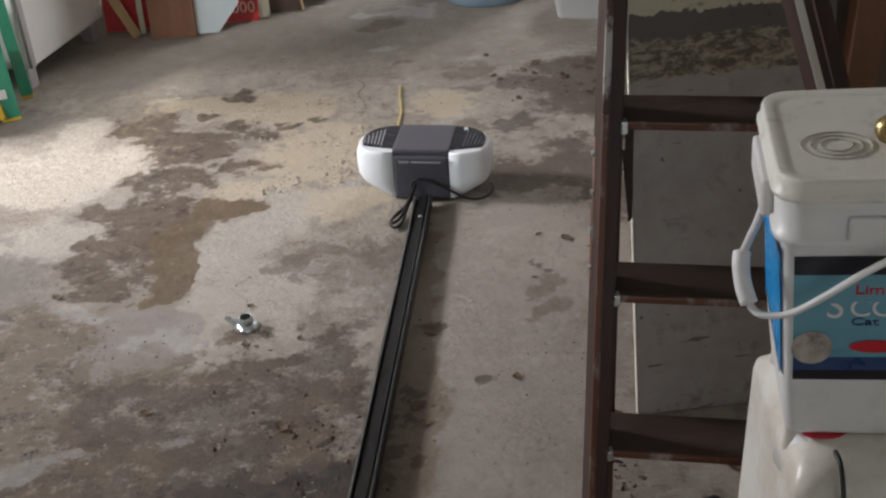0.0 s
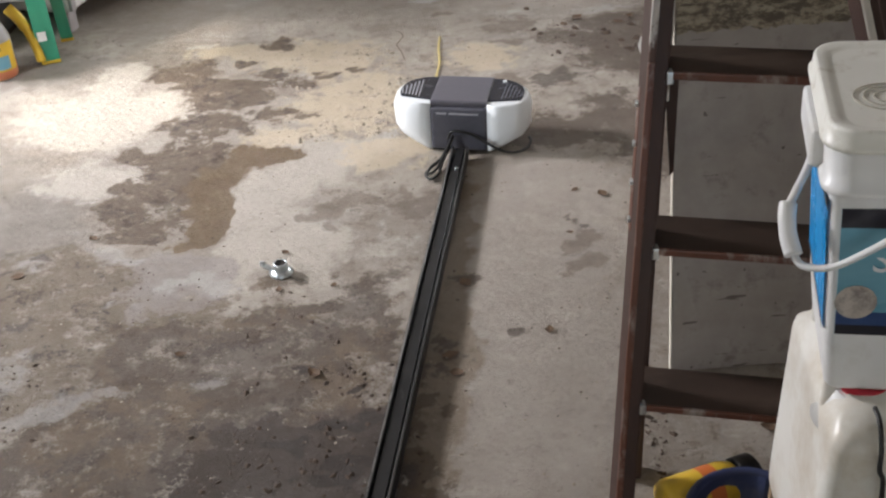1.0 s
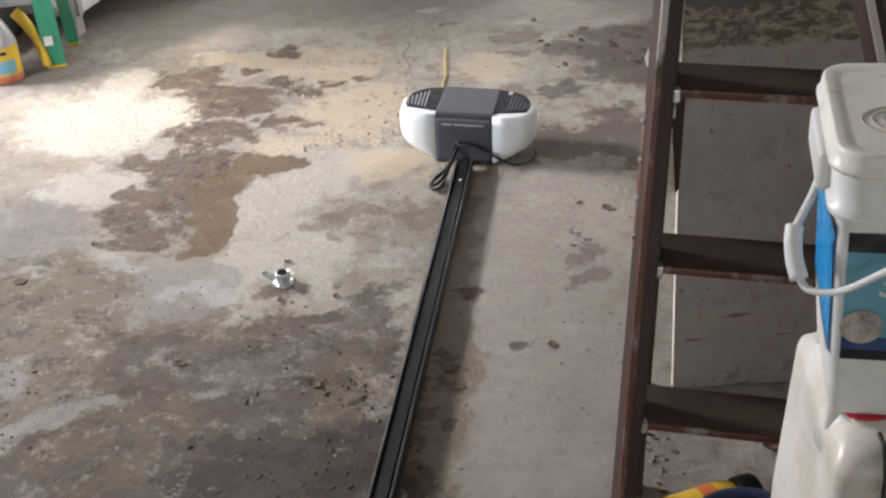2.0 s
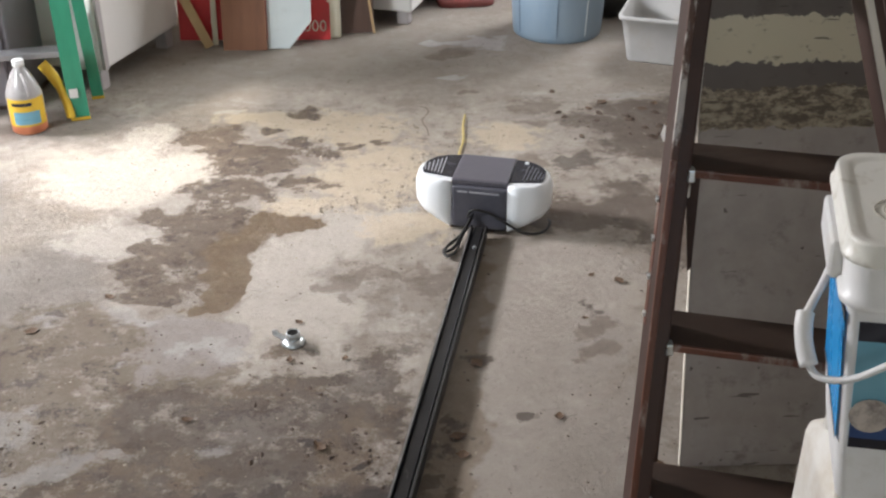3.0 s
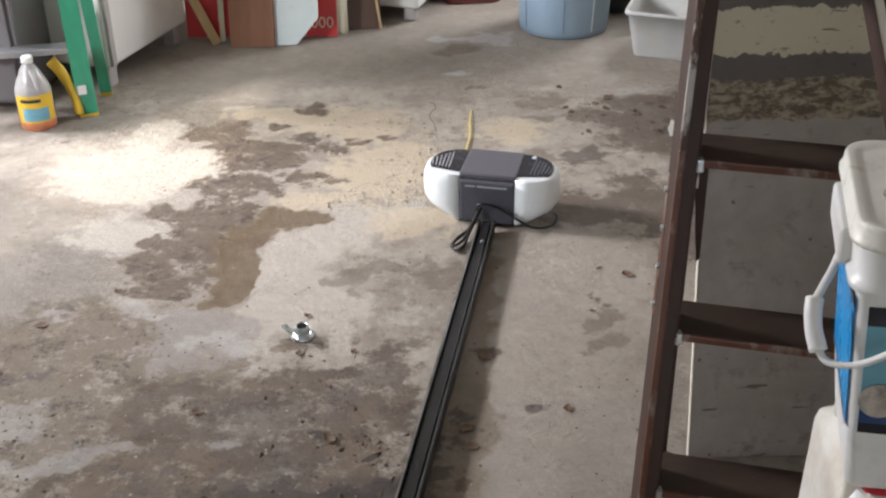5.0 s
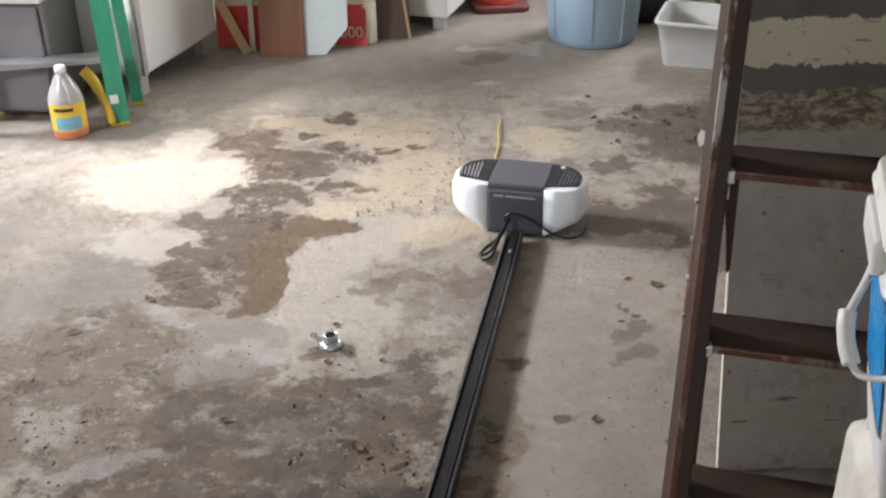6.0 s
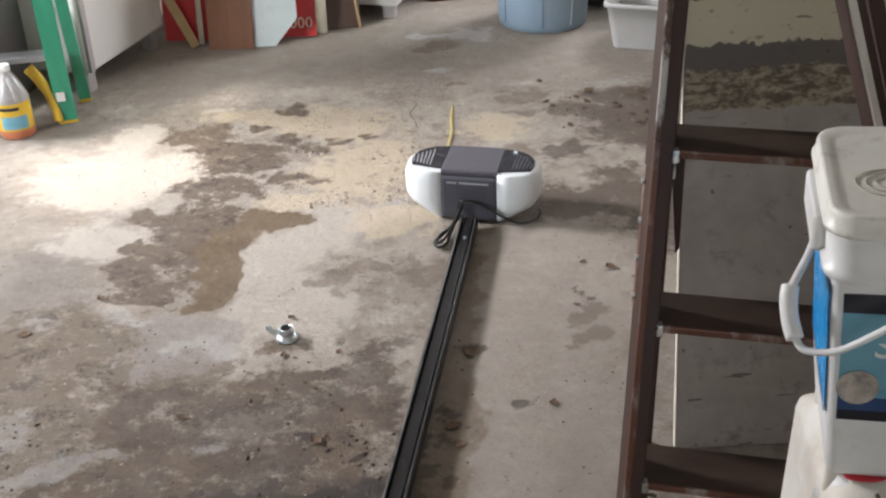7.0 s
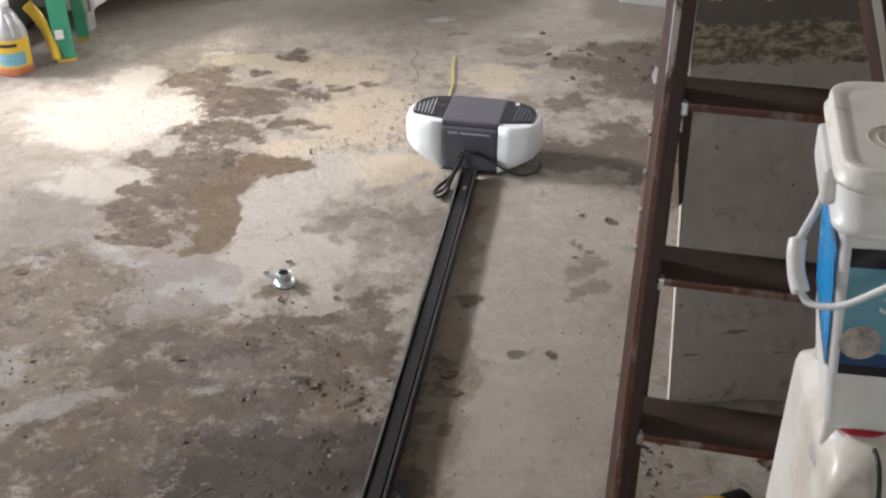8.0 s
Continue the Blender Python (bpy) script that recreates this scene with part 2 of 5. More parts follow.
    black = stain([(-0.255, 1.94, 0.025, 0.012), (-0.116, 1.89, 0.032, 0.013), (-0.158, 1.768, 0.06, 0.022), (-0.11, 1.745, 0.05, 0.021), (-0.273, 1.70, 0.05, 0.024), (-0.178, 1.62, 0.07, 0.022), (-0.22, 1.57, 0.07, 0.018),
                   (0.016, 1.78, 0.033, 0.018), (-0.02, 1.755, 0.03, 0.032), (-0.03, 1.605, 0.036, 0.035), (-0.05, 1.56, 0.033, 0.023), (0.007, 1.852, 0.027, 0.020), (0.052, 1.995, 0.021, 0.019), (0.049, 1.944, 0.02, 0.012)], 1.2, 0.16)
    colour = tint(colour, black, 0.92, (0.044, 0.032, 0.026))
    # rusty band along the rail, with the rail's shadow painted into the tint
    colour = tint(colour, stain([(0.035, 1.75, 0.055, 0.30), (0.075, 2.15, 0.055, 0.36), (0.135, 2.55, 0.05, 0.28)], 0.7, 0.30, -10.0), 0.60, (0.165, 0.118, 0.072))
    # dark trail that runs away from the wet stain
    trail = stain([(-0.748, 3.628, 0.105, 0.061), (-0.678, 3.50, 0.085, 0.067), (-0.587, 3.48, 0.118, 0.047), (-0.627, 3.35, 0.105, 0.09), (-0.50, 3.37, 0.05, 0.053), (-0.676, 3.18, 0.10, 0.066), (-0.55, 3.196, 0.075, 0.05),
                   (-0.818, 3.03, 0.05, 0.04), (-0.67, 3.03, 0.09, 0.06), (-0.685, 2.92, 0.12, 0.06), (-0.78, 2.805, 0.08, 0.055), (-0.683, 2.77, 0.09, 0.067), (-0.826, 2.71, 0.05, 0.04), (-0.75, 2.646, 0.08, 0.037), (-0.78, 2.572, 0.07, 0.03)], 1.9, 0.30)
    flecks = stain([(-0.451, 3.814, 0.042, 0.045), (-0.459, 3.565, 0.055, 0.036), (-0.392, 3.49, 0.046, 0.03), (-0.337, 3.274, 0.066, 0.036), (-0.418, 3.25, 0.05, 0.036), (-0.318, 3.542, 0.03, 0.022), (-0.20, 3.563, 0.04, 0.02), (-0.522, 3.694, 0.03, 0.024)], 1.9, 0.34)
    colour = tint(colour, maths("MAXIMUM", trail, flecks), 0.92, (0.108, 0.075, 0.049))
    colour = tint(colour, maths("MULTIPLY", maths("MAXIMUM", trail, flecks), remap(lumps, 0.52, 0.57)), 0.85, (0.056, 0.039, 0.029))
    colour = tint(colour, maths("MULTIPLY", trail, remap(crust, 0.45, 0.39)), 0.55, (0.36, 0.295, 0.225))
    wet = stain([(-0.485, 2.963, 0.09, 0.062), (-0.415, 2.944, 0.06, 0.038), (-0.588, 2.847, 0.093, 0.076), (-0.582, 2.70, 0.073, 0.083), (-0.579, 2.58, 0.053, 0.066), (-0.52, 2.66, 0.026, 0.031), (-0.618, 2.537, 0.056, 0.035), (-0.664, 2.497, 0.046, 0.023)], 0.85, 0.20)
    dry = stain([(-0.707, 2.561, 0.045, 0.03), (-0.754, 2.60, 0.025, 0.018), (-0.65, 2.587, 0.016, 0.021)], 1.2, 0.2)
    wet = maths("MULTIPLY", wet, maths("SUBTRACT", 1.0, dry))
    colour = tint(colour, wet, 0.93, (0.118, 0.070, 0.025))
    colour = tint(colour, maths("MULTIPLY", wet, remap(mid, 0.50, 0.60)), 0.60, (0.105, 0.066, 0.032))
    # violet-grey scuff and chalk marks
    colour = tint(colour, stain([(-0.60, 2.325, 0.11, 0.10), (-0.70, 2.417, 0.10, 0.04), (-0.567, 2.411, 0.07, 0.035)], 1.8, 0.25), 0.70, (0.292, 0.258, 0.238))
    chalk = stain([(-0.785, 2.43, 0.07, 0.022), (-0.842, 2.477, 0.034, 0.04), (-0.557, 2.308, 0.045, 0.024), (-0.60, 2.309, 0.022, 0.015), (-0.53, 2.27, 0.034, 0.014), (-0.96, 2.026, 0.075, 0.04), (-0.754, 1.889, 0.07, 0.028), (-0.955, 1.854, 0.07, 0.03),
                   (-0.861, 1.869, 0.04, 0.02), (-0.486, 1.923, 0.03, 0.02), (-0.75, 2.279, 0.014, 0.015), (0.792, 3.995, 0.09, 0.022), (-0.057, 3.069, 0.034, 0.024), (-0.04, 3.422, 0.018, 0.018), (-0.31, 1.937, 0.03, 0.017), (-1.0, 2.43, 0.046, 0.028)], 2.4, 0.45)
    colour = tint(colour, chalk, 0.44, (0.45, 0.432, 0.41))
    # reflected sheen on the far floor, painted as pale patches
    sheen = stain([(0.248, 4.605, 0.11, 0.075), (0.052, 4.60, 0.07, 0.03), (0.115, 4.218, 0.07, 0.028)], 1.2, 0.35)
    colour = tint(colour, sheen, 0.60, (0.47, 0.46, 0.47))
    # oil spots and brown smears
    oil = stain([(-0.164, 2.66, 0.10, 0.033), (-0.255, 2.60, 0.045, 0.035), (0.018, 2.625, 0.055, 0.054), (-0.013, 2.72, 0.04, 0.034), (0.074, 2.668, 0.034, 0.062), (0.383, 3.893, 0.10, 0.045), (0.127, 4.471, 0.065, 0.05), (0.05, 4.42, 0.05, 0.037),
                 (0.415, 2.409, 0.038, 0.042), (0.379, 3.726, 0.045, 0.034), (0.326, 3.445, 0.06, 0.055), (0.153, 4.018, 0.05, 0.03), (0.455, 2.317, 0.045, 0.035)], 1.5, 0.30)
    colour = tint(colour, oil, 0.66, (0.150, 0.115, 0.088))
    spots = stain([(0.499, 3.421, 0.080, 0.062), (0.258, 2.038, 0.036, 0.019), (0.233, 2.049, 0.022, 0.015), (0.124, 2.232, 0.022, 0.016), (0.144, 2.212, 0.014, 0.017), (0.068, 1.983, 0.019, 0.02), (0.069, 1.933, 0.018, 0.01), (0.018, 1.886, 0.03, 0.015),
                   (-0.979, 2.455, 0.031, 0.015), (-1.05, 2.173, 0.034, 0.015), (-0.994, 2.205, 0.017, 0.015), (0.412, 2.477, 0.02, 0.011), (-1.062, 2.385, 0.016, 0.011), (0.446, 1.96, 0.025, 0.014)], 1.8, 0.32)
    colour = tint(colour, spots, 0.82, (0.085, 0.064, 0.050))
    # brown crumb fields; the patches beside the opener also paint its shadow darker
    crumbs = stain([(0.554, 3.037, 0.19, 0.10), (0.426, 2.989, 0.10, 0.08), (0.663, 3.167, 0.10, 0.08), (0.75, 3.56, 0.14, 0.13), (0.819, 3.785, 0.09, 0.05), (0.74, 3.873, 0.11, 0.07), (0.597, 3.747, 0.13, 0.055), (0.95, 3.70, 0.2, 0.25), (0.80, 2.9, 0.14, 0.20)], 1.7, 0.45)
    colour = tint(colour, crumbs, 0.88, (0.108, 0.080, 0.059))
    colour = tint(colour, maths("MULTIPLY", crumbs, remap(lumps, 0.54, 0.60)), 0.75, (0.075, 0.054, 0.042))
    # grit and pits
    colour = tint(colour, remap(grain, 0.59, 0.645), 0.52, (0.105, 0.078, 0.058))
    colour = tint(colour, remap(speck, 0.66, 0.74), 0.45, (0.08, 0.065, 0.055))
    colour = tint(colour, remap(speck, 0.34, 0.27), 0.4, (0.6, 0.56, 0.5))
    link(colour, bsdf.inputs["Base Color"])
    rough = maths("SUBTRACT", remap(mid, 0.3, 0.7, 0.58, 0.85), maths("MAXIMUM", maths("MULTIPLY", wet, 0.24), maths("MULTIPLY", sheen, 0.30)))
    link(rough, bsdf.inputs["Roughness"])
    height = maths("ADD", maths("ADD", maths("MULTIPLY", grain, 0.28), maths("MULTIPLY", lumps, 0.9)), maths("ADD", maths("MULTIPLY", mid, 1.3), maths("MULTIPLY", crust, 0.9)))
    bp = n.new("ShaderNodeBump")
    bp.inputs["Strength"].default_value, bp.inputs["Distance"].default_value = 0.70, 0.016
    link(height, bp.inputs["Height"])
    link(bp.outputs[0], bsdf.inputs["Normal"])
    return mat


def chipped_boards():
    """Grey sheet with two bands of old cream paint, ragged and dirty."""
    mat = surface("chipped_paint_board", (0.32, 0.29, 0.27), (0.40, 0.37, 0.345), 14, 0.7, 0, 0.2, (0.12, 0.095, 0.08), 0.33, 13)
    nt = mat.node_tree
    n, link = nt.nodes, nt.links.new
    bsdf = n["Principled BSDF"]
    under = bsdf.inputs["Base Color"].links[0].from_socket
    co = n.new("ShaderNodeTexCoord")
    sep = n.new("ShaderNodeSeparateXYZ")
    link(co.outputs["Object"], sep.inputs[0])
    edge = n.new("ShaderNodeTexNoise")
    edge.inputs["Scale"].default_value, edge.inputs["Detail"].default_value, edge.inputs["Roughness"].default_value = 26, 8, 0.7
    link(co.outputs["Object"], edge.inputs["Vector"])

    def maths(op, a, b):
        m = n.new("ShaderNodeMath")
        m.operation = op
        for k, v in ((0, a), (1, b)):
            if isinstance(v, (int, float)):
                m.inputs[k].default_value = v
            else:
                link(v, m.inputs[k])
        return m.outputs[0]

    def over(colour, mask, tint):
        m = n.new("ShaderNodeMix")
        m.data_type = "RGBA"
        link(mask, m.inputs["Factor"])
        link(colour, m.inputs["A"])
        m.inputs["B"].default_value = rgba(tint)
        return m.outputs["Result"]

    z = maths("ADD", sep.outputs["Z"], maths("MULTIPLY", maths("SUBTRACT", edge.outputs["Fac"], 0.5), 0.06))

    def band(lo, hi):
        return maths("MULTIPLY", maths("GREATER_THAN", z, lo), maths("LESS_THAN", z, hi))

    dark = maths("GREATER_THAN", z, BAND[0])
    colour = over(under, maths("MULTIPLY", dark, 0.80), (0.085, 0.072, 0.064))
    colour = over(colour, band(BAND[0], BAND[1]), (0.40, 0.355, 0.265))
    colour = over(colour, band(BAND[2], BAND[3]), (0.58, 0.54, 0.41))
    for lo, tint, size in ((0.665, (0.07, 0.055, 0.048), (5, 1, 34)), (0.70, (0.06, 0.045, 0.04), (17, 1, 17))):
        mark = n.new("ShaderNodeTexNoise")
        mark.inputs["Scale"].default_value, mark.inputs["Detail"].default_value = 2.2, 5
        at = n.new("ShaderNodeMapping")
        at.inputs["Scale"].default_value = size
        link(co.outputs["Object"], at.inputs["Vector"])
        link(at.outputs[0], mark.inputs["Vector"])
        colour = over(colour, maths("MULTIPLY", maths("GREATER_THAN", mark.outputs["Fac"], lo), 0.7), tint)
    # paint gone in patches, most on the lower band
    gone = n.new("ShaderNodeTexNoise")
    gone.inputs["Scale"].default_value, gone.inputs["Detail"].default_value, gone.inputs["Roughness"].default_value = 34, 12, 0.78
    mp = n.new("ShaderNodeMapping")
    mp.inputs["Scale"].default_value = (0.7, 1, 1.6)
    link(co.outputs["Object"], mp.inputs["Vector"])
    link(mp.outputs[0], gone.inputs["Vector"])
    def flake(lo, hi):
        f = n.new("ShaderNodeMapRange")
        f.inputs["From Min"].default_value, f.inputs["From Max"].default_value = lo, hi
        link(gone.outputs["Fac"], f.inputs["Value"])
        return f.outputs[0]

    low = maths("MULTIPLY", band(BAND[0], BAND[1]), flake(0.44, 0.54))
    high = maths("MULTIPLY", band(BAND[2], BAND[3]), flake(0.57, 0.64))
    colour = over(colour, maths("MULTIPLY", maths("MAXIMUM", low, high), 0.85), (0.075, 0.055, 0.042))
    link(colour, bsdf.inputs["Base Color"])
    return mat


BAND = (0.740, 0.820, 0.868, 0.956)  # heights of the paint bands up the board

CONCRETE = concrete_floor()
PLASTER = surface("wall_paint", (0.42, 0.40, 0.36), (0.50, 0.47, 0.42), 5, 0.8, 0, 0.1, (0.25, 0.22, 0.19), 0.36, 2)
CEILING = surface("ceiling_board", (0.68, 0.66, 0.63), (0.76, 0.74, 0.71), 6, 0.85, 0, 0.1)
DARK_STUD = surface("dark_stud_wall", (0.08, 0.06, 0.045), (0.14, 0.10, 0.075), 9, 0.8, 0, 0.2, (0.05, 0.04, 0.035), 0.4, 4, (1, 1, 0.2))
BROWN_WOOD = surface("brown_painted_wood", (0.030, 0.013, 0.009), (0.052, 0.023, 0.016), 22, 0.58, 0, 0.25, (0.12, 0.08, 0.06), 0.20, 14, (1, 1, 0.35), 0.06)
# worn brown wood with the light on its edges put into the colour
BROWN_LIT_EDGE = surface("worn_lit_red_brown_wood", (0.090, 0.030, 0.016), (0.135, 0.048, 0.028), 18, 0.40, 0, 0.3, (0.30, 0.26, 0.23), 0.40, 14, (1, 1, 0.4), 0.06)
TREAD_WOOD = surface("dusty_tread_wood", (0.034, 0.020, 0.014), (0.056, 0.034, 0.024), 20, 0.58, 0, 0.2, (0.105, 0.074, 0.054), 0.36, 7, (0.4, 1, 1), 0.14)
POST_WOOD = surface("red_brown_post", (0.15, 0.065, 0.032), (0.22, 0.10, 0.05), 10, 0.5, 0, 0.2, (0.08, 0.04, 0.025), 0.38, 5, (1, 1, 0.15))
WHITE_CHIP = surface("chipped_white_paint", (0.62, 0.60, 0.55), (0.70, 0.68, 0.63), 14, 0.6, 0, 0.2, (0.20, 0.15, 0.11), 0.42, 18, (1, 1, 0.5), 0.05)
GREY_WOOD = surface("weathered_grey_wood", (0.13, 0.105, 0.085), (0.20, 0.17, 0.14), 16, 0.7, 0, 0.3, (0.08, 0.06, 0.05), 0.4, 8, (1, 1, 0.2))
CHIP_EDGE = surface("white_chipped_brown_wood", (0.055, 0.026, 0.018), (0.10, 0.045, 0.028), 18, 0.5, 0, 0.3, (0.46, 0.43, 0.40), 0.47, 16, (1, 1, 0.35), 0.03)
CHIPPED = chipped_boards()
PALE_EDGE = surface("lit_board_edge", (0.55, 0.50, 0.43), (0.66, 0.61, 0.53), 30, 0.7, 0, 0.1)
PAIL_WHITE = surface("white_pail_plastic", (0.78, 0.79, 0.79), (0.84, 0.85, 0.85), 8, 0.38, 0, 0.04, (0.55, 0.53, 0.46), 0.33, 5, (1, 1, 1), 0.15)
LID_WHITE = surface("dirty_lid_plastic", (0.80, 0.80, 0.74), (0.86, 0.86, 0.80), 14, 0.42, 0, 0.06, (0.50, 0.47, 0.38), 0.36, 22, (1, 1, 1), 0.10)
LID_MARK = surface("worn_lid_relief", (0.44, 0.41, 0.33), (0.56, 0.53, 0.45), 12, 0.5, 0, 0.05)
LABEL_BLUE = surface("bright_blue_label", (0.016, 0.32, 0.78), (0.022, 0.38, 0.84), 4, 0.28, 0, 0.02, (0.05, 0.36, 0.74), 0.35, 6)
LABEL_SKY = surface("pale_blue_label", (0.14, 0.36, 0.48), (0.22, 0.45, 0.56), 5, 0.3, 0, 0.02, (0.035, 0.12, 0.30), 0.30, 3, (0.5, 1, 2))
LABEL_DARK = surface("black_label_band", (0.012, 0.012, 0.02), (0.022, 0.022, 0.032), 9, 0.3, 0, 0.02)
LABEL_NAVY = surface("navy_label_band", (0.02, 0.05, 0.16), (0.05, 0.10, 0.24), 9, 0.3, 0, 0.02)
PRINT_WHITE = surface("white_print", (0.78, 0.78, 0.80), (0.84, 0.84, 0.86), 9, 0.4, 0, 0.0)
PRINT_RED = surface("red_print", (0.55, 0.02, 0.03), (0.65, 0.03, 0.04), 9, 0.35, 0, 0.0)
PRINT_NAVY = surface("navy_print", (0.02, 0.06, 0.22), (0.03, 0.08, 0.26), 9, 0.4, 0, 0.0)
PRINT_CREAM = surface("cream_print", (0.50, 0.45, 0.40), (0.62, 0.57, 0.52), 40, 0.4, 0, 0.0, (0.12, 0.10, 0.10), 0.42, 30)
PRINT_GREY = surface("grey_print", (0.30, 0.30, 0.33), (0.36, 0.36, 0.39), 30, 0.4, 0, 0.0)
BRASS = surface("dull_brass", (0.40, 0.30, 0.13), (0.55, 0.43, 0.20), 30, 0.35, 1.0, 0.1)
CAN_PLASTIC = surface("jerrycan_plastic", (0.72, 0.71, 0.66), (0.78, 0.77, 0.72), 9, 0.36, 0, 0.04, (0.50, 0.43, 0.32), 0.40, 6, (1, 1, 1), 0.16, 0.15)
CAP_RED = surface("red_cap_plastic", (0.50, 0.02, 0.04), (0.58, 0.03, 0.05), 20, 0.35, 0, 0.05)
BLACK_RUBBER = surface("black_cable_rubber", (0.010, 0.010, 0.010), (0.022, 0.021, 0.020), 40, 0.45, 0, 0.05)
CRATE_WOOD = surface("crate_wood", (0.24, 0.17, 0.10), (0.33, 0.24, 0.15), 12, 0.7, 0, 0.2, (0.15, 0.10, 0.07), 0.4, 5, (0.2, 1, 1))
CHARCOAL = surface("charcoal_plastic", (0.070, 0.070, 0.088), (0.088, 0.088, 0.108), 60, 0.42, 0, 0.04)
CHARCOAL_TOP = surface("charcoal_top_plastic", (0.088, 0.085, 0.10), (0.11, 0.105, 0.125), 60, 0.34, 0, 0.05, (0.16, 0.15, 0.16), 0.30, 9)
LENS_WHITE = surface("frosted_white_lens", (0.74, 0.77, 0.79), (0.80, 0.83, 0.85), 10, 0.32, 0, 0.02, None, 0.4, 6, (1, 1, 1), 0.1, 0.12)
VENT_BLACK = surface("dark_vent_plastic", (0.014, 0.014, 0.020), (0.03, 0.03, 0.038), 30, 0.25, 0, 0.05)
RAIL_BLACK = surface("black_painted_rail", (0.011, 0.011, 0.012), (0.024, 0.023, 0.023), 20, 0.42, 0.2, 0.1, (0.16, 0.15, 0.145), 0.30, 24, (1, 0.25, 1), 0.06)
RAIL_WORN_LIT = surface("scuffed_lit_rail_edge", (0.16, 0.155, 0.15), (0.34, 0.33, 0.32), 30, 0.35, 0.6, 0.15, (0.02, 0.02, 0.02), 0.45, 20, (1, 0.3, 1), 0.08)
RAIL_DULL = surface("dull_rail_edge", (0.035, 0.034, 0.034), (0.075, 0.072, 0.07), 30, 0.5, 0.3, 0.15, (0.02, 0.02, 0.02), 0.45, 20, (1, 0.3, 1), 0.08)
STEEL = surface("zinc_steel", (0.55, 0.60, 0.62), (0.70, 0.74, 0.76), 40, 0.30, 1.0, 0.1)
STEEL_DARK = surface("oiled_steel", (0.03, 0.03, 0.03), (0.06, 0.06, 0.06), 40, 0.35, 0.8, 0.1)
YELLOW_WIRE = surface("yellow_wire", (0.50, 0.39, 0.13), (0.60, 0.48, 0.18), 40, 0.45, 0, 0.05)
CAN_BLUE = surface("slate_blue_plastic", (0.20, 0.28, 0.36), (0.245, 0.33, 0.41), 5, 0.45, 0, 0.06, (0.30, 0.36, 0.41), 0.36, 4, (1, 1, 0.3), 0.2)
CAN_SEAM = surface("dark_seam", (0.09, 0.13, 0.18), (0.12, 0.17, 0.22), 20, 0.5, 0, 0.05)
TUB_GREY = surface("pale_grey_tub_plastic", (0.40, 0.40, 0.39), (0.46, 0.46, 0.45), 8, 0.5, 0, 0.05, (0.40, 0.37, 0.32), 0.36, 6)
CONE_RED = surface("orange_red_rubber", (0.60, 0.055, 0.03), (0.68, 0.08, 0.04), 12, 0.5, 0, 0.08, (0.30, 0.05, 0.04), 0.36, 7)
CONE_BASE = surface("scuffed_cone_base", (0.16, 0.035, 0.03), (0.28, 0.06, 0.05), 16, 0.7, 0, 0.15, (0.05, 0.03, 0.03), 0.45, 8)
ENAMEL = surface("off_white_enamel", (0.62, 0.60, 0.57), (0.68, 0.66, 0.63), 3, 0.32, 0, 0.02, (0.50, 0.46, 0.42), 0.34, 3, (1, 1, 0.5), 0.2)
GASKET = surface("grey_gasket", (0.30, 0.27, 0.26), (0.38, 0.35, 0.34), 12, 0.55, 0, 0.05)
GREEN_FIBRE = surface("green_fibreglass", (0.028, 0.25, 0.145), (0.045, 0.32, 0.19), 18, 0.36, 0, 0.08, (0.10, 0.38, 0.25), 0.30, 12, (1, 1, 0.3))
ALU = surface("brushed_aluminium", (0.28, 0.28, 0.29), (0.38, 0.38, 0.39), 30, 0.4, 0.8, 0.1, None, 0.4, 6, (0.2, 1, 1))
YELLOW_PLASTIC = surface("yellow_plastic", (0.66, 0.42, 0.03), (0.76, 0.50, 0.05), 10, 0.4, 0, 0.05, (0.45, 0.28, 0.05), 0.34, 7)
GREY_CABINET = surface("grey_cabinet_paint", (0.12, 0.11, 0.118), (0.16, 0.148, 0.155), 4, 0.6, 0, 0.05, (0.15, 0.12, 0.12), 0.36, 3)
JUG_CLEAR = surface("cloudy_jug_plastic", (0.36, 0.345, 0.34), (0.43, 0.415, 0.41), 6, 0.3, 0, 0.03, None, 0.4, 6, (1, 1, 1), 0.1, 0.3)
JUG_ORANGE = surface("orange_liquid_plastic", (0.62, 0.20, 0.10), (0.68, 0.25, 0.13), 6, 0.3, 0, 0.02, None, 0.4, 6, (1, 1, 1), 0.1, 0.2)
SIGN_RED = surface("red_sign_print", (0.50, 0.022, 0.025), (0.58, 0.035, 0.035), 6, 0.5, 0, 0.05, (0.40, 0.03, 0.03), 0.35, 5)
SIGN_CREAM = surface("cream_sign_board", (0.60, 0.55, 0.42), (0.68, 0.63, 0.50), 6, 0.6, 0, 0.05, (0.48, 0.42, 0.32), 0.36, 5)
SIGN_BLACK = surface("black_sign_print", (0.02, 0.02, 0.02), (0.04, 0.04, 0.04), 9, 0.5, 0, 0.0)
BOARD_BROWN = surface("brown_shelf_board", (0.20, 0.085, 0.042), (0.29, 0.13, 0.07), 8, 0.5, 0, 0.1, (0.14, 0.06, 0.035), 0.4, 5, (1, 1, 0.12))
BOARD_WHITE = surface("pale_painted_board", (0.60, 0.66, 0.66), (0.68, 0.73, 0.73), 5, 0.5, 0, 0.05, (0.42, 0.44, 0.42), 0.33, 8)
TAN_STICK = surface("tan_lath", (0.42, 0.28, 0.13), (0.52, 0.36, 0.19), 14, 0.65, 0, 0.15, None, 0.4, 6, (1, 1, 0.2))
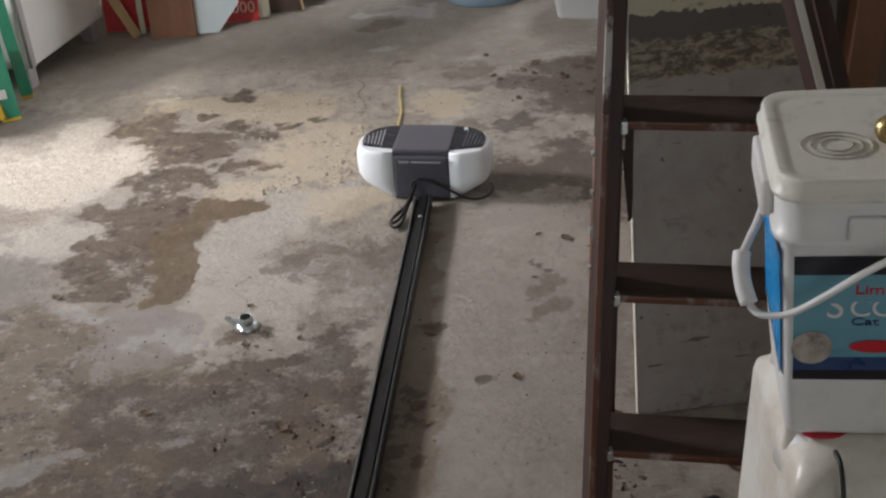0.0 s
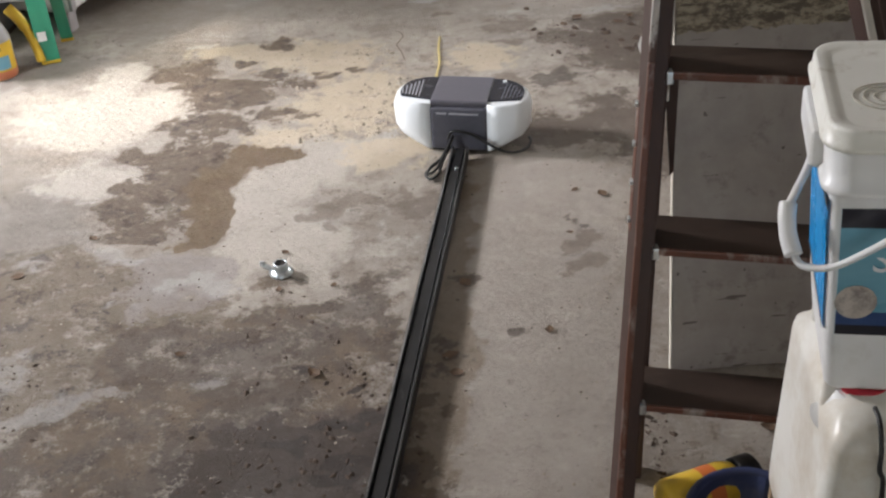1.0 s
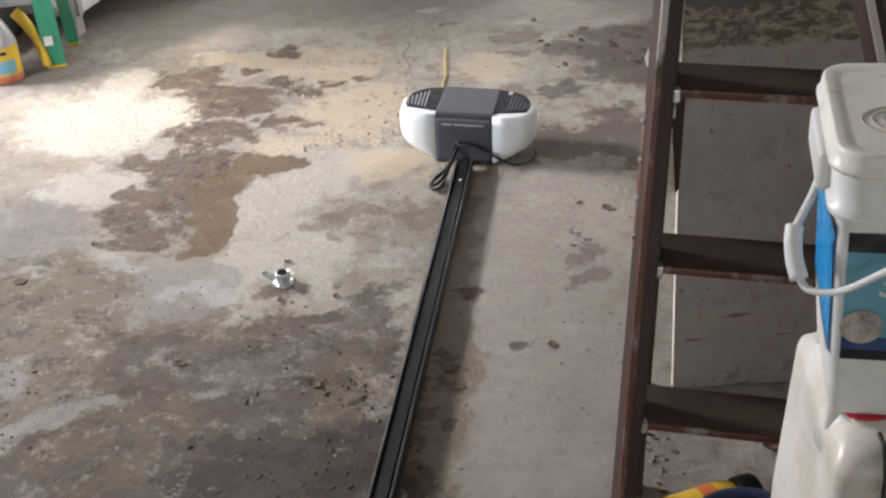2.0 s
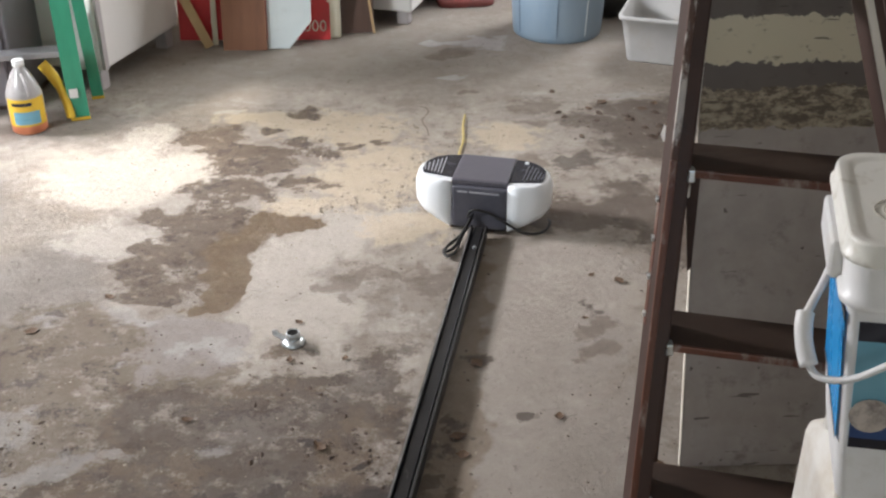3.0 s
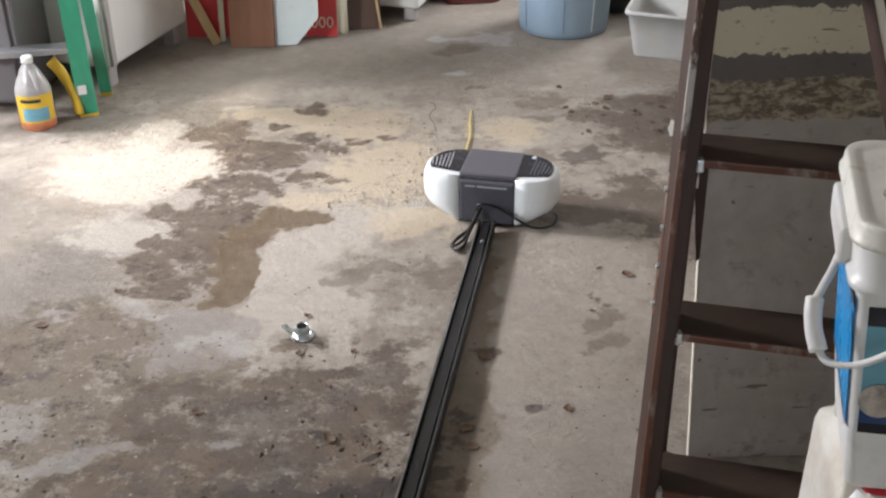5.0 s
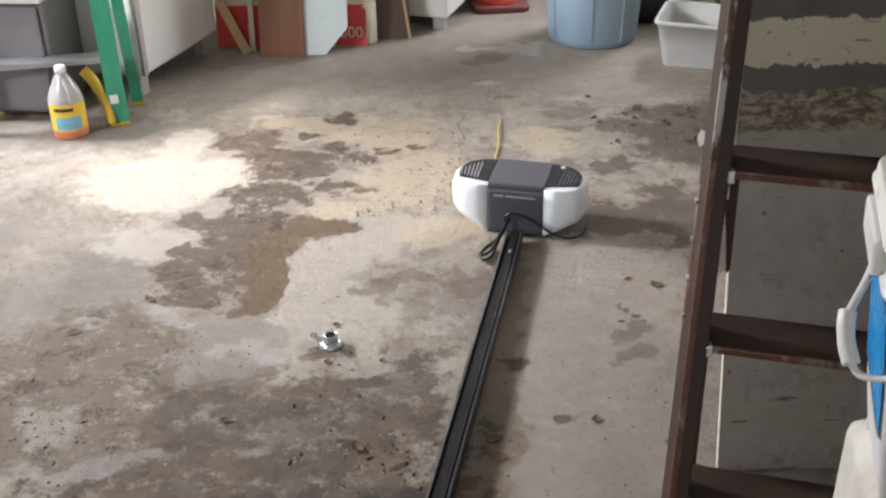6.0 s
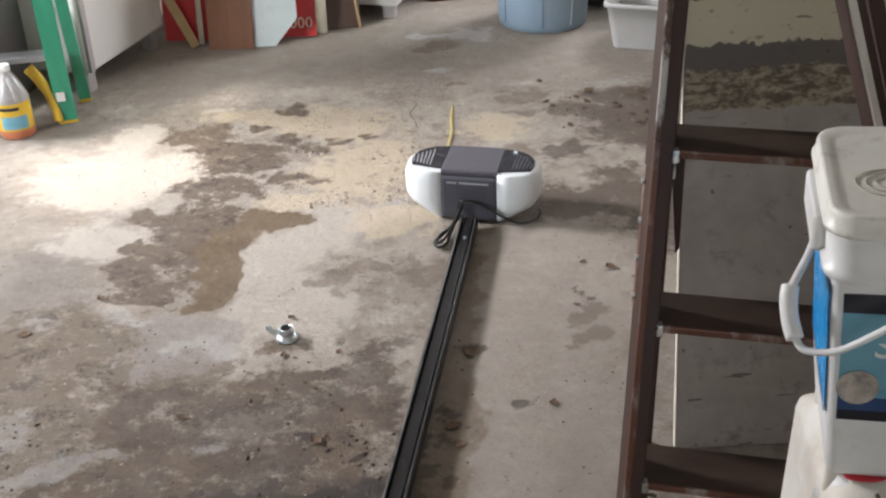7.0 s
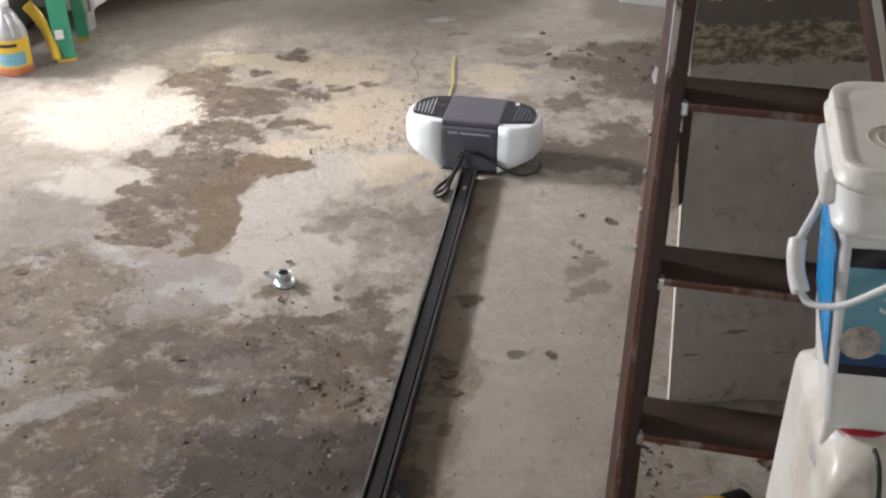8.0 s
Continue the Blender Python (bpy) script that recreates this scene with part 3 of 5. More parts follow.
DARK_PANEL = surface("dark_brown_panel", (0.075, 0.042, 0.03), (0.115, 0.065, 0.047), 8, 0.55, 0, 0.1, (0.05, 0.03, 0.025), 0.4, 5, (1, 1, 0.2))
DRY_LEAF = surface("dry_leaf", (0.075, 0.045, 0.026), (0.15, 0.09, 0.05), 40, 0.75, 0, 0.2)
PAPER = surface("white_paper_scrap", (0.70, 0.69, 0.66), (0.78, 0.77, 0.74), 20, 0.8, 0, 0.1)
BLUE_TUB = surface("navy_tub_plastic", (0.035, 0.045, 0.11), (0.055, 0.07, 0.15), 9, 0.4, 0, 0.05, (0.12, 0.13, 0.18), 0.33, 8)
ORANGE_PRINT = surface("orange_print", (0.60, 0.14, 0.03), (0.66, 0.19, 0.05), 9, 0.4, 0, 0.0)
GROUND = surface("gravel_ground", (0.18, 0.17, 0.15), (0.28, 0.26, 0.23), 9, 0.9, 0, 0.3, (0.12, 0.12, 0.09), 0.4, 2)
GLASS = clear("window_glass", (1, 1, 1), 0.02)


# ---- the garage shell ----
def wall_with_openings(name, axis, at, thick, span, high, holes):
    """A wall across span at x or y = at, cut by holes (from, to, sill, head)."""
    bm = bmesh.new()

    def block(a, b, lo, hi):
        if b - a > 1e-4 and hi - lo > 1e-4:
            if axis == "x":
                box(bm, (thick, b - a, hi - lo), (at, (a + b) / 2, (lo + hi) / 2))
            else:
                box(bm, (b - a, thick, hi - lo), ((a + b) / 2, at, (lo + hi) / 2))
    x = span[0]
    for a, b, lo, hi in sorted(holes):
        block(x, a, 0, high)
        block(a, b, 0, lo)
        block(a, b, hi, high)
        x = b
    block(x, span[1], 0, high)
    return structure(name, bm, PLASTER)


def stained_floor():
    """A slab whose top is a fine grid where the stains lie; each stain's soft field is kept on its points."""
    xs = np.concatenate(([-3.85], np.arange(-1.9, 1.3, 0.012), [1.85]))
    ys = np.concatenate(([-3.7], np.arange(1.2, 4.9, 0.012), [6.9]))
    nx, ny = len(xs), len(ys)
    gx, gy = (g.ravel() for g in np.meshgrid(xs, ys))
    verts = np.column_stack((gx, gy, np.zeros(nx * ny))).tolist()
    i, j = (g.ravel() for g in np.meshgrid(np.arange(nx - 1), np.arange(ny - 1)))
    a = j * nx + i
    faces = np.column_stack((a, a + 1, a + nx + 1, a + nx)).tolist()
    rim = [0, nx - 1, nx * ny - 1, nx * (ny - 1)]
    low = len(verts)
    verts += [(verts[k][0], verts[k][1], -0.12) for k in rim]
    faces.append([low + 3, low + 2, low + 1, low])
    edges = ([k for k in range(nx)], [nx - 1 + k * nx for k in range(ny)], [nx * ny - 1 - k for k in range(nx)], [nx * (ny - 1) - k * nx for k in range(ny)])
    for k, side in enumerate(edges):
        faces.append([low + k, low + (k + 1) % 4] + side[::-1])
    me = bpy.data.meshes.new("floor")
    me.from_pydata(verts, [], faces)
    wander = np.array([0.085 * noise.noise_vector(Vector((x * 5.0, y * 5.0, 1.7))) + 0.050 * noise.noise_vector(Vector((x * 17.0, y * 17.0, 4.1))) + 0.022 * noise.noise_vector(Vector((x * 41.0, y * 41.0, 7.3))) for x, y in zip(gx, gy)])
    px, py = gx + wander[:, 0] * 0.8, gy + wander[:, 1] * 0.8
    for field_name, rows, turn in STAINS:
        c, s = math.cos(radians(turn)), math.sin(radians(turn))
        total = np.zeros(nx * ny)
        for x, y, rx, ry in rows:
            u, v = ((px - x) * c + (py - y) * s) / rx, ((py - y) * c - (px - x) * s) / ry
            total += np.clip((1.5 - np.hypot(u, v)) / 0.85, 0.0, 1.0)
        field = me.attributes.new(field_name, "FLOAT", "POINT")
        field.data.foreach_set("value", np.concatenate((np.minimum(total, 1.15), np.zeros(4))).astype(np.float32))
    me.materials.append(CONCRETE)
    return tagged(new("floor", me), "stained bare concrete garage floor with oil marks", "", "", "structure")


floor = stained_floor()
box(bm := bmesh.new(), (5.7, 10.6, 0.10), (-1.0, 1.6, 2.65))
structure("ceiling", bm, CEILING)
# unseen east opening, added to hold the fill lamp
EAST_FILL_HOLE = (5.32, 6.18, 1.22, 1.98)
box(bm := bmesh.new(), (60, 60, 0.1), (0, 0, -0.18))
structure("ground", bm, GROUND, "plain grey gravel ground outside the garage")
FAR_HOLE, NEAR_HOLE = (3.52, 4.22, 1.76, 2.28), (0.22, 1.20, 1.75, 2.42)
wall_with_openings("wall_west", "x", -3.70, 0.14, (-3.6, 6.8), 2.6, [NEAR_HOLE, FAR_HOLE])
wall_with_openings("wall_east", "x", 1.72, 0.14, (-3.6, 6.8), 2.6, [EAST_FILL_HOLE])
wall_with_openings("wall_north", "y", 6.80, 0.14, (-3.63, 1.65), 2.6, [])
# the opening in the south wall is unseen, added for the fill
wall_with_openings("wall_south", "y", -3.50, 0.14, (-3.63, 1.65), 2.6, [(-1.6, 1.1, 0.0, 2.1)])
box(bm := bmesh.new(), (0.98, 0.10, 2.6), (1.16, 2.20, 1.30))
structure("wall_return", bm, DARK_STUD)
for k, (wall_x, (a, b, lo, hi)) in enumerate(((-3.70, NEAR_HOLE), (-3.70, FAR_HOLE), (1.72, EAST_FILL_HOLE))):
    win = tagged(new(f"window_{k + 1}"), "", "", "", "structure")
    win.location = (wall_x, (a + b) / 2, (lo + hi) / 2)
    w, h = b - a, hi - lo
    bm = bmesh.new()
    for sy, sz, dy, dz in ((w, 0.045, 0, h / 2 - 0.022), (w, 0.045, 0, 0.022 - h / 2), (0.045, h - 0.09, w / 2 - 0.022, 0), (0.045, h - 0.09, 0.022 - w / 2, 0)):
        box(bm, (0.07, sy, sz), (0, dy, dz))
    part("window_frame", bm, WHITE_CHIP, win)
    pane = part("pane", box(bmesh.new(), (0.004, w - 0.092, h - 0.092)), GLASS, win)
    pane.visible_shadow = False


# ---- garage door opener on its rail ----
def opener(m):
    top = thing("garage_door_opener", "charcoal and white garage door opener lying on the concrete", "opener", m)
    h = 0.160
    bm = box(bmesh.new(), (0.168, 0.185, h - 0.022), (0, 0, (h - 0.022) / 2 + 0.006), 0.012, None, 3)
    part("housing", bm, CHARCOAL, top, "charcoal plastic front housing")
    bm = box(bmesh.new(), (0.170, 0.178, 0.020), (0, 0.006, h - 0.008), 0.008, None, 3)
    part("top_cover", bm, CHARCOAL_TOP, top, "dark grey top cover")
    bm = bmesh.new()
    for k, (x0, x1) in enumerate(((-0.065, -0.035), (-0.028, 0.060))):
        box(bm, (x1 - x0, 0.002, 0.006), ((x0 + x1) / 2, -0.0930, h - 0.034), 0.0008)
    part("lettering", bm, PRINT_GREY, top, "grey line of small print")
    for s in (-1, 1):
        plan = []
        for k in range(15):
            a = radians(-90 + 180 * k / 14)
            ca, sa = math.cos(a), math.sin(a)
            plan.append((0.084 + 0.122 * abs(ca) ** (0.9 if sa > 0 else 0.75), (0.098 if sa > 0 else 0.090) * math.copysign(abs(sa) ** (0.95 if sa > 0 else 0.7), sa)))
        rings = []
        for z, k, d in ((0.004, 0.20, 0.95), (0.018, 0.52, 0.97), (0.042, 0.86, 0.99), (0.066, 0.985, 1.0), (0.124, 1.0, 1.0), (h - 0.012, 0.94, 0.97), (h - 0.006, 0.88, 0.93)):
            rings.append([(s * (0.084 + (x - 0.084) * k), y * d, z) for x, y in plan])
        part("light_lens", loft(bmesh.new(), rings), LENS_WHITE, top, "frosted white light lens")
        # vent set into the rear half of the lens top
        inner = [(0.084 + (x - 0.084) * 0.82, y * 0.90) for x, y in plan if y > -0.060]
        inner = [(0.0845, -0.064), *[(x, max(y, -0.064)) for x, y in inner], (0.0845, 0.086)]
        ring0 = [(s * x, y, h - 0.008) for x, y in inner]
        ring1 = [(s * x, y, h - 0.001) for x, y in inner]
        vent = part("vent", loft(bmesh.new(), [ring0, ring1], True, False), VENT_BLACK, top, "glossy dark slatted vent")
        for k in range(6):
            x = 0.122 + 0.0105 * k
            y1 = 0.072 - 0.009 * k - 0.0012 * k * k
            bm = bar(bmesh.new(), (s * x, -0.050 + 0.003 * k, h), (s * (x + 0.006), max(y1, 0.0) * 0.8, h), 0.0032, 0.003, (1, 0, 0), 0.0)
            # left slats are coloured paler for the light on them, right ones dark
            part("slat", bm, PRINT_GREY if s < 0 else CHARCOAL, vent)
    bm = box(bmesh.new(), (0.012, 0.010, 0.006), (0.118, 0.066, h + 0.001), 0.002)
    part("antenna_stub", bm, LENS_WHITE, top)
    return top


OPENER = pose(0.170, 3.005, 0.004, 0, 0, -13.0)
opener(OPENER)

rail = thing("opener_rail", "long black steel opener rail with scuffed edges", "rail", pose(0.150, 2.880, 0, 0, 0, -10.2))
L = 2.75
part("channel", box(bmesh.new(), (0.040, L, 0.010), (0, -L / 2, 0.012), 0.002), RAIL_BLACK, rail)
part("web", box(bmesh.new(), (0.026, L, 0.020), (0, -L / 2, 0.0275), 0.002), RAIL_BLACK, rail)
for s in (-1, 1):
    part("flange", box(bmesh.new(), (0.007, L, 0.040), (s * 0.0215, -L / 2, 0.022), 0.0022), RAIL_BLACK, rail)
    # scuffed metal; the left strip's highlight is put into its brighter colour
    part("edge_strip", box(bmesh.new(), (0.0045, L - 0.02, 0.003), (s * 0.0213, -L / 2, 0.0425), 0.001), RAIL_WORN_LIT if s < 0 else RAIL_DULL, rail, "scuffed metal strip")
bm = lathe(bmesh.new(), [(0.006, 0), (0.006, 0.006), (0.004, 0.008)], 10, (0.004, -0.13, 0.037))
part("bolt", bm, STEEL, rail)

cord = thing("power_cord", "bundled black power cord tucked against the opener", "cord", OPENER)
part("coil", tube(bmesh.new(), [(-0.022, -0.105, 0.050), (-0.034, -0.15, 0.02), (-0.056, -0.20, 0.012), (-0.072, -0.245, 0.010), (-0.056, -0.275, 0.010), (-0.036, -0.255, 0.014), (-0.032, -0.20, 0.022),
                                (-0.027, -0.14, 0.03), (-0.018, -0.10, 0.05)], 0.0042), BLACK_RUBBER, cord)
part("coil", tube(bmesh.new(), [(-0.016, -0.102, 0.055), (-0.038, -0.17, 0.024), (-0.062, -0.222, 0.018), (-0.064, -0.262, 0.016), (-0.044, -0.24, 0.02), (-0.034, -0.18, 0.028), (-0.016, -0.10, 0.06)], 0.0042), BLACK_RUBBER, cord)
part("lead", tube(bmesh.new(), [(-0.03, -0.112, 0.055), (-0.012, -0.125, 0.085), (0.03, -0.112, 0.075), (0.085, -0.110, 0.045), (0.130, -0.104, 0.018), (0.168, -0.090, 0.008), (0.198, -0.060, 0.008),
                                (0.206, -0.025, 0.016), (0.196, 0.010, 0.008)], 0.0042), BLACK_RUBBER, cord)
wire = solid("yellow_wire", tube(bmesh.new(), [(0.112, 3.105, 0.10), (0.108, 3.135, 0.085), (0.104, 3.20, 0.020), (0.110, 3.32, 0.006), (0.106, 3.45, 0.004), (0.124, 3.58, 0.004), (0.126, 3.70, 0.004), (0.136, 3.80, 0.005)], 0.0045),
             YELLOW_WIRE, "short yellow bell wire on the concrete", "wire")


# ---- brown stepladder, folded ----
def stepladder():
    top = thing("stepladder", "old dark brown wooden stepladder with worn paint", "ladder")
    left = lambda z: Vector((0.353 + 0.056 * z, 1.412 + 0.195 * z, z))
    skew = 0.25
    right = lambda z: Vector((0.968 - 0.285 * z, 1.412 + 0.195 * z - skew * (0.606 - 0.337 * z), z))
    turned = Matrix.Rotation(-math.atan(skew), 3, "Z")
    lean = Vector((0, 0.195, 1)).normalized()
    back = Vector((0, 1, -0.195)).normalized()
    for side, s in ((left, 1), (right, -1)):
        across = (1, 0, 0)
        rail_side = part("side_rail", bar(bmesh.new(), side(0.0) + back * 0.032, side(1.62) + back * 0.032, 0.034 if s > 0 else 0.024, 0.062, across, 0.004), BROWN_WOOD, top)
        out = Vector((-0.0125 if s > 0 else -0.008, -0.001, 0))
        for lo, hi, mat in ((0.004, 0.86, BROWN_LIT_EDGE), (0.86, 1.61, CHIP_EDGE)) if s > 0 else ((0.004, 1.61, WHITE_CHIP),):
            part("worn_edge", bar(bmesh.new(), side(lo) + out, side(hi) + out, 0.012, 0.008, across, 0.003), mat, rail_side, "worn front edge with chipped paint, its brown coloured as lit")
        if s > 0:
            for lo, hi, dy in ((0.60, 0.70, 0.030), (0.90, 1.02, 0.022), (1.06, 1.20, 0.034)):
                part("paint_chip", bar(bmesh.new(), side(lo) + Vector((0.0175, dy, 0)), side(hi) + Vector((0.0175, dy + 0.012, 0)), 0.0016, 0.012, across, 0.0), WHITE_CHIP, rail_side, "chip of old white paint")
    for k in range(5):
        z = 0.258 + 0.290 * k
        a, b = left(z), right(z)
        w = (b - a).length - 0.022
        mid = (a + b) / 2
        tread = part("tread", box(bmesh.new(), (w, 0.106, 0.013), mid + turned @ Vector((0, 0.057, 0)), 0.003, turned), TREAD_WOOD, top)
        # the nosing's redder tone paints the light on the tread's front
        part("nosing", box(bmesh.new(), (w, 0.006, 0.0138), mid + turned @ Vector((0, 0.003, 0)), 0.003, turned), BROWN_LIT_EDGE, tread, "red-brown worn nosing, coloured as lit")
        part("bracket", box(bmesh.new(), (0.012, 0.018, 0.022), (a.x + 0.018, a.y + 0.004, z - 0.004), 0.003), STEEL, tread, "bright metal corner bracket")
    rear_left = lambda z: Vector((0.400 + 0.042 * z, 1.560 + 0.195 * z, z))
    rear_right = lambda z: Vector((1.022 - 0.275 * z, 1.560 + 0.195 * z - skew * (0.604 - 0.329 * z), z))
    for side, s in ((rear_left, 1), (rear_right, -1)):
        leg = part("rear_leg", bar(bmesh.new(), side(0.0), side(1.55), 0.026, 0.042, (1, 0, 0), 0.004), BROWN_WOOD, top)
        part("chipped_edge", bar(bmesh.new(), side(0.74) + Vector((0.014 * s, -0.019, 0)), side(1.54) + Vector((0.014 * s, -0.019, 0)), 0.004, 0.008, (1, 0, 0), 0.001), WHITE_CHIP, leg, "chipped white paint edge") if s > 0 else None
    for z in (0.775,):
        a, b = rear_left(z), rear_right(z)
        part("rear_brace", bar(bmesh.new(), a + Vector((0, 0.028, 0)), b + Vector((0, 0.028, 0)), 0.016, 0.022, (0, 1, 0), 0.003), GREY_WOOD, top)
    part("strap", prism(bmesh.new(), [(0.437, 0.80), (0.463, 0.80), (0.467, 0.60), (0.461, 0.59)], 0.004, Matrix.Translation((0, 1.69, 0))), BROWN_WOOD, top, "dark tapered wooden strap")
    hinge = part("spreader", bar(bmesh.new(), left(0.56) + Vector((-0.0145, 0.05, 0)), left(0.80) + Vector((-0.0145, 0.05, 0)), 0.006, 0.018, (1, 0, 0), 0.001), BROWN_LIT_EDGE, top)
    for k in range(4):
        p = left(0.58 + 0.065 * k) + Vector((-0.0185, 0.048, 0))
        part("rivet", box(bmesh.new(), (0.008, 0.010, 0.010), p, 0.003), STEEL, hinge, "bright metal rivet")
    return top


stepladder()

# ---- leaning board and timber behind the stepladder ----
bm = bmesh.new()
box(bm, (0.410, 0.014, 1.34), (0.205, 0.007, 0.67), 0.002)
board = solid("painted_board", bm, CHIPPED, "grey board with chipped cream paint bands leaning on the wall", "board", pose(0.543, 1.852, 0.003, -10.8, -1.0, 0))
# the board's left edge is coloured pale for the light it catches
part("lit_edge", box(bmesh.new(), (0.0025, 0.015, 1.335), (-0.0018, 0.007, 0.67), 0.001), PALE_EDGE, board, "pale edge coloured as lit from the left")
bm = bar(bmesh.new(), (1.005, 2.02, 0.0), (1.050, 2.10, 2.05), 0.066, 0.04, (1, 0, 0), 0.004)
solid("timber_post", bm, POST_WOOD, "red-brown timber leaning against the dark wall", "timber")
bm = bmesh.new()
prism(bm, [(0, 0), (0.03, 0.012), (0.036, 0.05), (0.012, 0.06), (-0.004, 0.03)], 0.002)
solid("paper_scrap", bm, PAPER, "torn white paper scrap on the concrete", "paper", pose(0.822, 3.555, 0.002, -35, 0, 10))


# ---- litter pail on a jerrycan ----
def litter_pail(m):
    top = thing("litter_pail", "white square plastic pail with a blue printed label", "pail", m)
    W, D = 0.262, 0.244
    rings = [rounded(W * k, D * k, 0.015, z) for z, k in ((0.000, 0.79), (0.006, 0.815), (0.086, 0.882), (0.088, 0.880), (0.285, 0.957), (0.288, 0.965))]
    part("body", loft(bmesh.new(), rings), PAIL_WHITE, top)
    rings = [rounded(W * k, D * k, 0.036, z) for z, k in ((0.280, 0.985), (0.282, 1.025), (0.290, 1.025), (0.293, 0.99), (0.330, 1.000), (0.338, 0.995))]
    collar = part("collar", loft(bmesh.new(), rings), PAIL_WHITE, top)
    for s in (-1, 1):
        part("lug", box(bmesh.new(), (0.022, 0.13, 0.046), (s * (W / 2 + 0.003), 0.005, 0.308), 0.008, None, 3), PAIL_WHITE, collar)
    part("tab", box(bmesh.new(), (0.10, 0.010, 0.030), (-0.008, -D / 2 - 0.003, 0.305), 0.004), PAIL_WHITE, collar)
    rings = [rounded(W * k, D * k, r, z) for z, k, r in ((0.338, 1.03, 0.036), (0.3385, 1.055, 0.038), (0.343, 1.055, 0.038), (0.345, 1.030, 0.036), (0.359, 1.020, 0.036), (0.3625, 1.010, 0.036), (0.3635, 0.99, 0.034),
                                                         (0.3600, 0.90, 0.03), (0.3590, 0.86, 0.028))]
    lid = part("lid", loft(bmesh.new(), rings), LID_WHITE, top, "dirty off-white snap-on lid")
    for k, r in enumerate((0.040, 0.029, 0.018)):
        ring = [(-0.060 + r * math.cos(a), -0.030 + 0.86 * r * math.sin(a), 0.3600) for a in [2 * math.pi * j / 28 for j in range(29)]]
        part("moulded_ring", tube(bmesh.new(), ring, 0.0008, 6, 1.0, 1), LID_MARK, lid)
    for a in (25, 80, 150):
        part("scratch", box(bmesh.new(), (0.042, 0.002, 0.0010), (0.02 + 0.02 * math.cos(a), -0.085 + 0.012 * math.sin(a), 0.3598), 0, Matrix.Rotation(radians(a), 3, "Z")), LID_MARK, lid)
    # label panels wrap the left side and the front
    def panel(name, x0, x1, z0, z1, mat, lift=0.0012, label="", parent=top):
        """A sheet that follows the tapered front face."""
        k = lambda z: 0.880 + (0.957 - 0.880) * (z - 0.088) / 0.197
        bm = bmesh.new()
        q = [bm.verts.new((x * k(z), -D / 2 * k(z) - lift, z)) for x, z in ((x0, z0), (x1, z0), (x1, z1), (x0, z1))]
        q2 = [bm.verts.new((v.co.x, v.co.y + lift + 0.001, v.co.z)) for v in q]
        bm.faces.new(q)
        bm.faces.new(q2[::-1])
        for i in range(4):
            bm.faces.new((q[(i + 1) % 4], q[i], q2[i], q2[(i + 1) % 4]))
        return part(name, bm, mat, parent, label)
    front = panel("front_label", -0.117, 0.120, 0.092, 0.266, LABEL_SKY, 0.0012, "pale blue printed front label")
    panel("top_band", -0.117, 0.120, 0.242, 0.2662, LABEL_DARK, 0.0020, "", front)
    panel("bottom_band", -0.117, 0.120, 0.0918, 0.106, LABEL_DARK, 0.0020, "", front)
    panel("navy_band", -0.117, 0.120, 0.106, 0.125, LABEL_NAVY, 0.0018, "", front)
    bm = bmesh.new()
    k = lambda z: 0.880 + (0.957 - 0.880) * (z - 0.088) / 0.197
    rows = [[(-W / 2 * k(z) - 0.0012, y * k(z), z) for y in (-0.113, -0.03, 0.03, 0.105)] for z in (0.094, 0.272)]
    v = [[bm.verts.new(p) for p in r] for r in rows]
    u = [[bm.verts.new((p[0] + 0.002, p[1], p[2])) for p in r] for r in rows]
    for i in range(3):
        bm.faces.new((v[0][i], v[0][i + 1], v[1][i + 1], v[1][i]))
        bm.faces.new((u[1][i], u[1][i + 1], u[0][i + 1], u[0][i]))
    side = part("side_label", bm, LABEL_BLUE, top, "bright blue side label")
    for z0, z1, mat in ((0.258, 0.2722, LABEL_DARK), (0.0935, 0.099, LABEL_DARK)):
        bm = bmesh.new()
        q = [bm.verts.new((-W / 2 * k(z) - 0.0022, y * k(z), z)) for y, z in ((-0.1135, z0), (0.1055, z0), (0.1055, z1), (-0.1135, z1))]
        bm.faces.new(q)
        part("side_band", bm, mat, side)

    def word(text, size, x, z, mat, squeeze=1.0):
        curve = bpy.data.curves.new("lettering", "FONT")
        curve.body, curve.size, curve.extrude, curve.space_character = text, size, 0.0006, 0.95
        tmp = bpy.data.objects.new("lettering_source", curve)
        scene.collection.objects.link(tmp)
        bpy.context.view_layer.update()
        me = bpy.data.meshes.new_from_object(tmp.evaluated_get(bpy.context.evaluated_depsgraph_get()))
        bpy.data.objects.remove(tmp)
        me.materials.clear()
        me.materials.append(mat)
        ob = new("lettering", me)
        ob.parent = front
        ob.matrix_local = Matrix.Translation((x, -D / 2 * k(z) - 0.0030, z)) @ pose(0, 0, 0, 85.2, 0, 0) @ Matrix.Diagonal((squeeze, 1, 1, 1))
        return ob
    word("S", 0.046, -0.072, 0.184, PRINT_WHITE)
    word("COO", 0.032, -0.046, 0.186, PRINT_WHITE, 1.1)
    word("Lim", 0.018, -0.042, 0.216, PRINT_RED, 1.3)
    word("Cat", 0.014, -0.043, 0.173, PRINT_NAVY, 1.6)

    def blot(name, x, z, rx, rz, mat, lift):
        bm = bmesh.new()
        n = 18
        y = -D / 2 * k(z) - lift
        bm.faces.new([bm.verts.new((x + rx * math.cos(2 * math.pi * j / n), y + (-(rz * math.sin(2 * math.pi * j / n)) * 0.048), z + rz * math.sin(2 * math.pi * j / n))) for j in range(n)])
        return part(name, bm, mat, front)
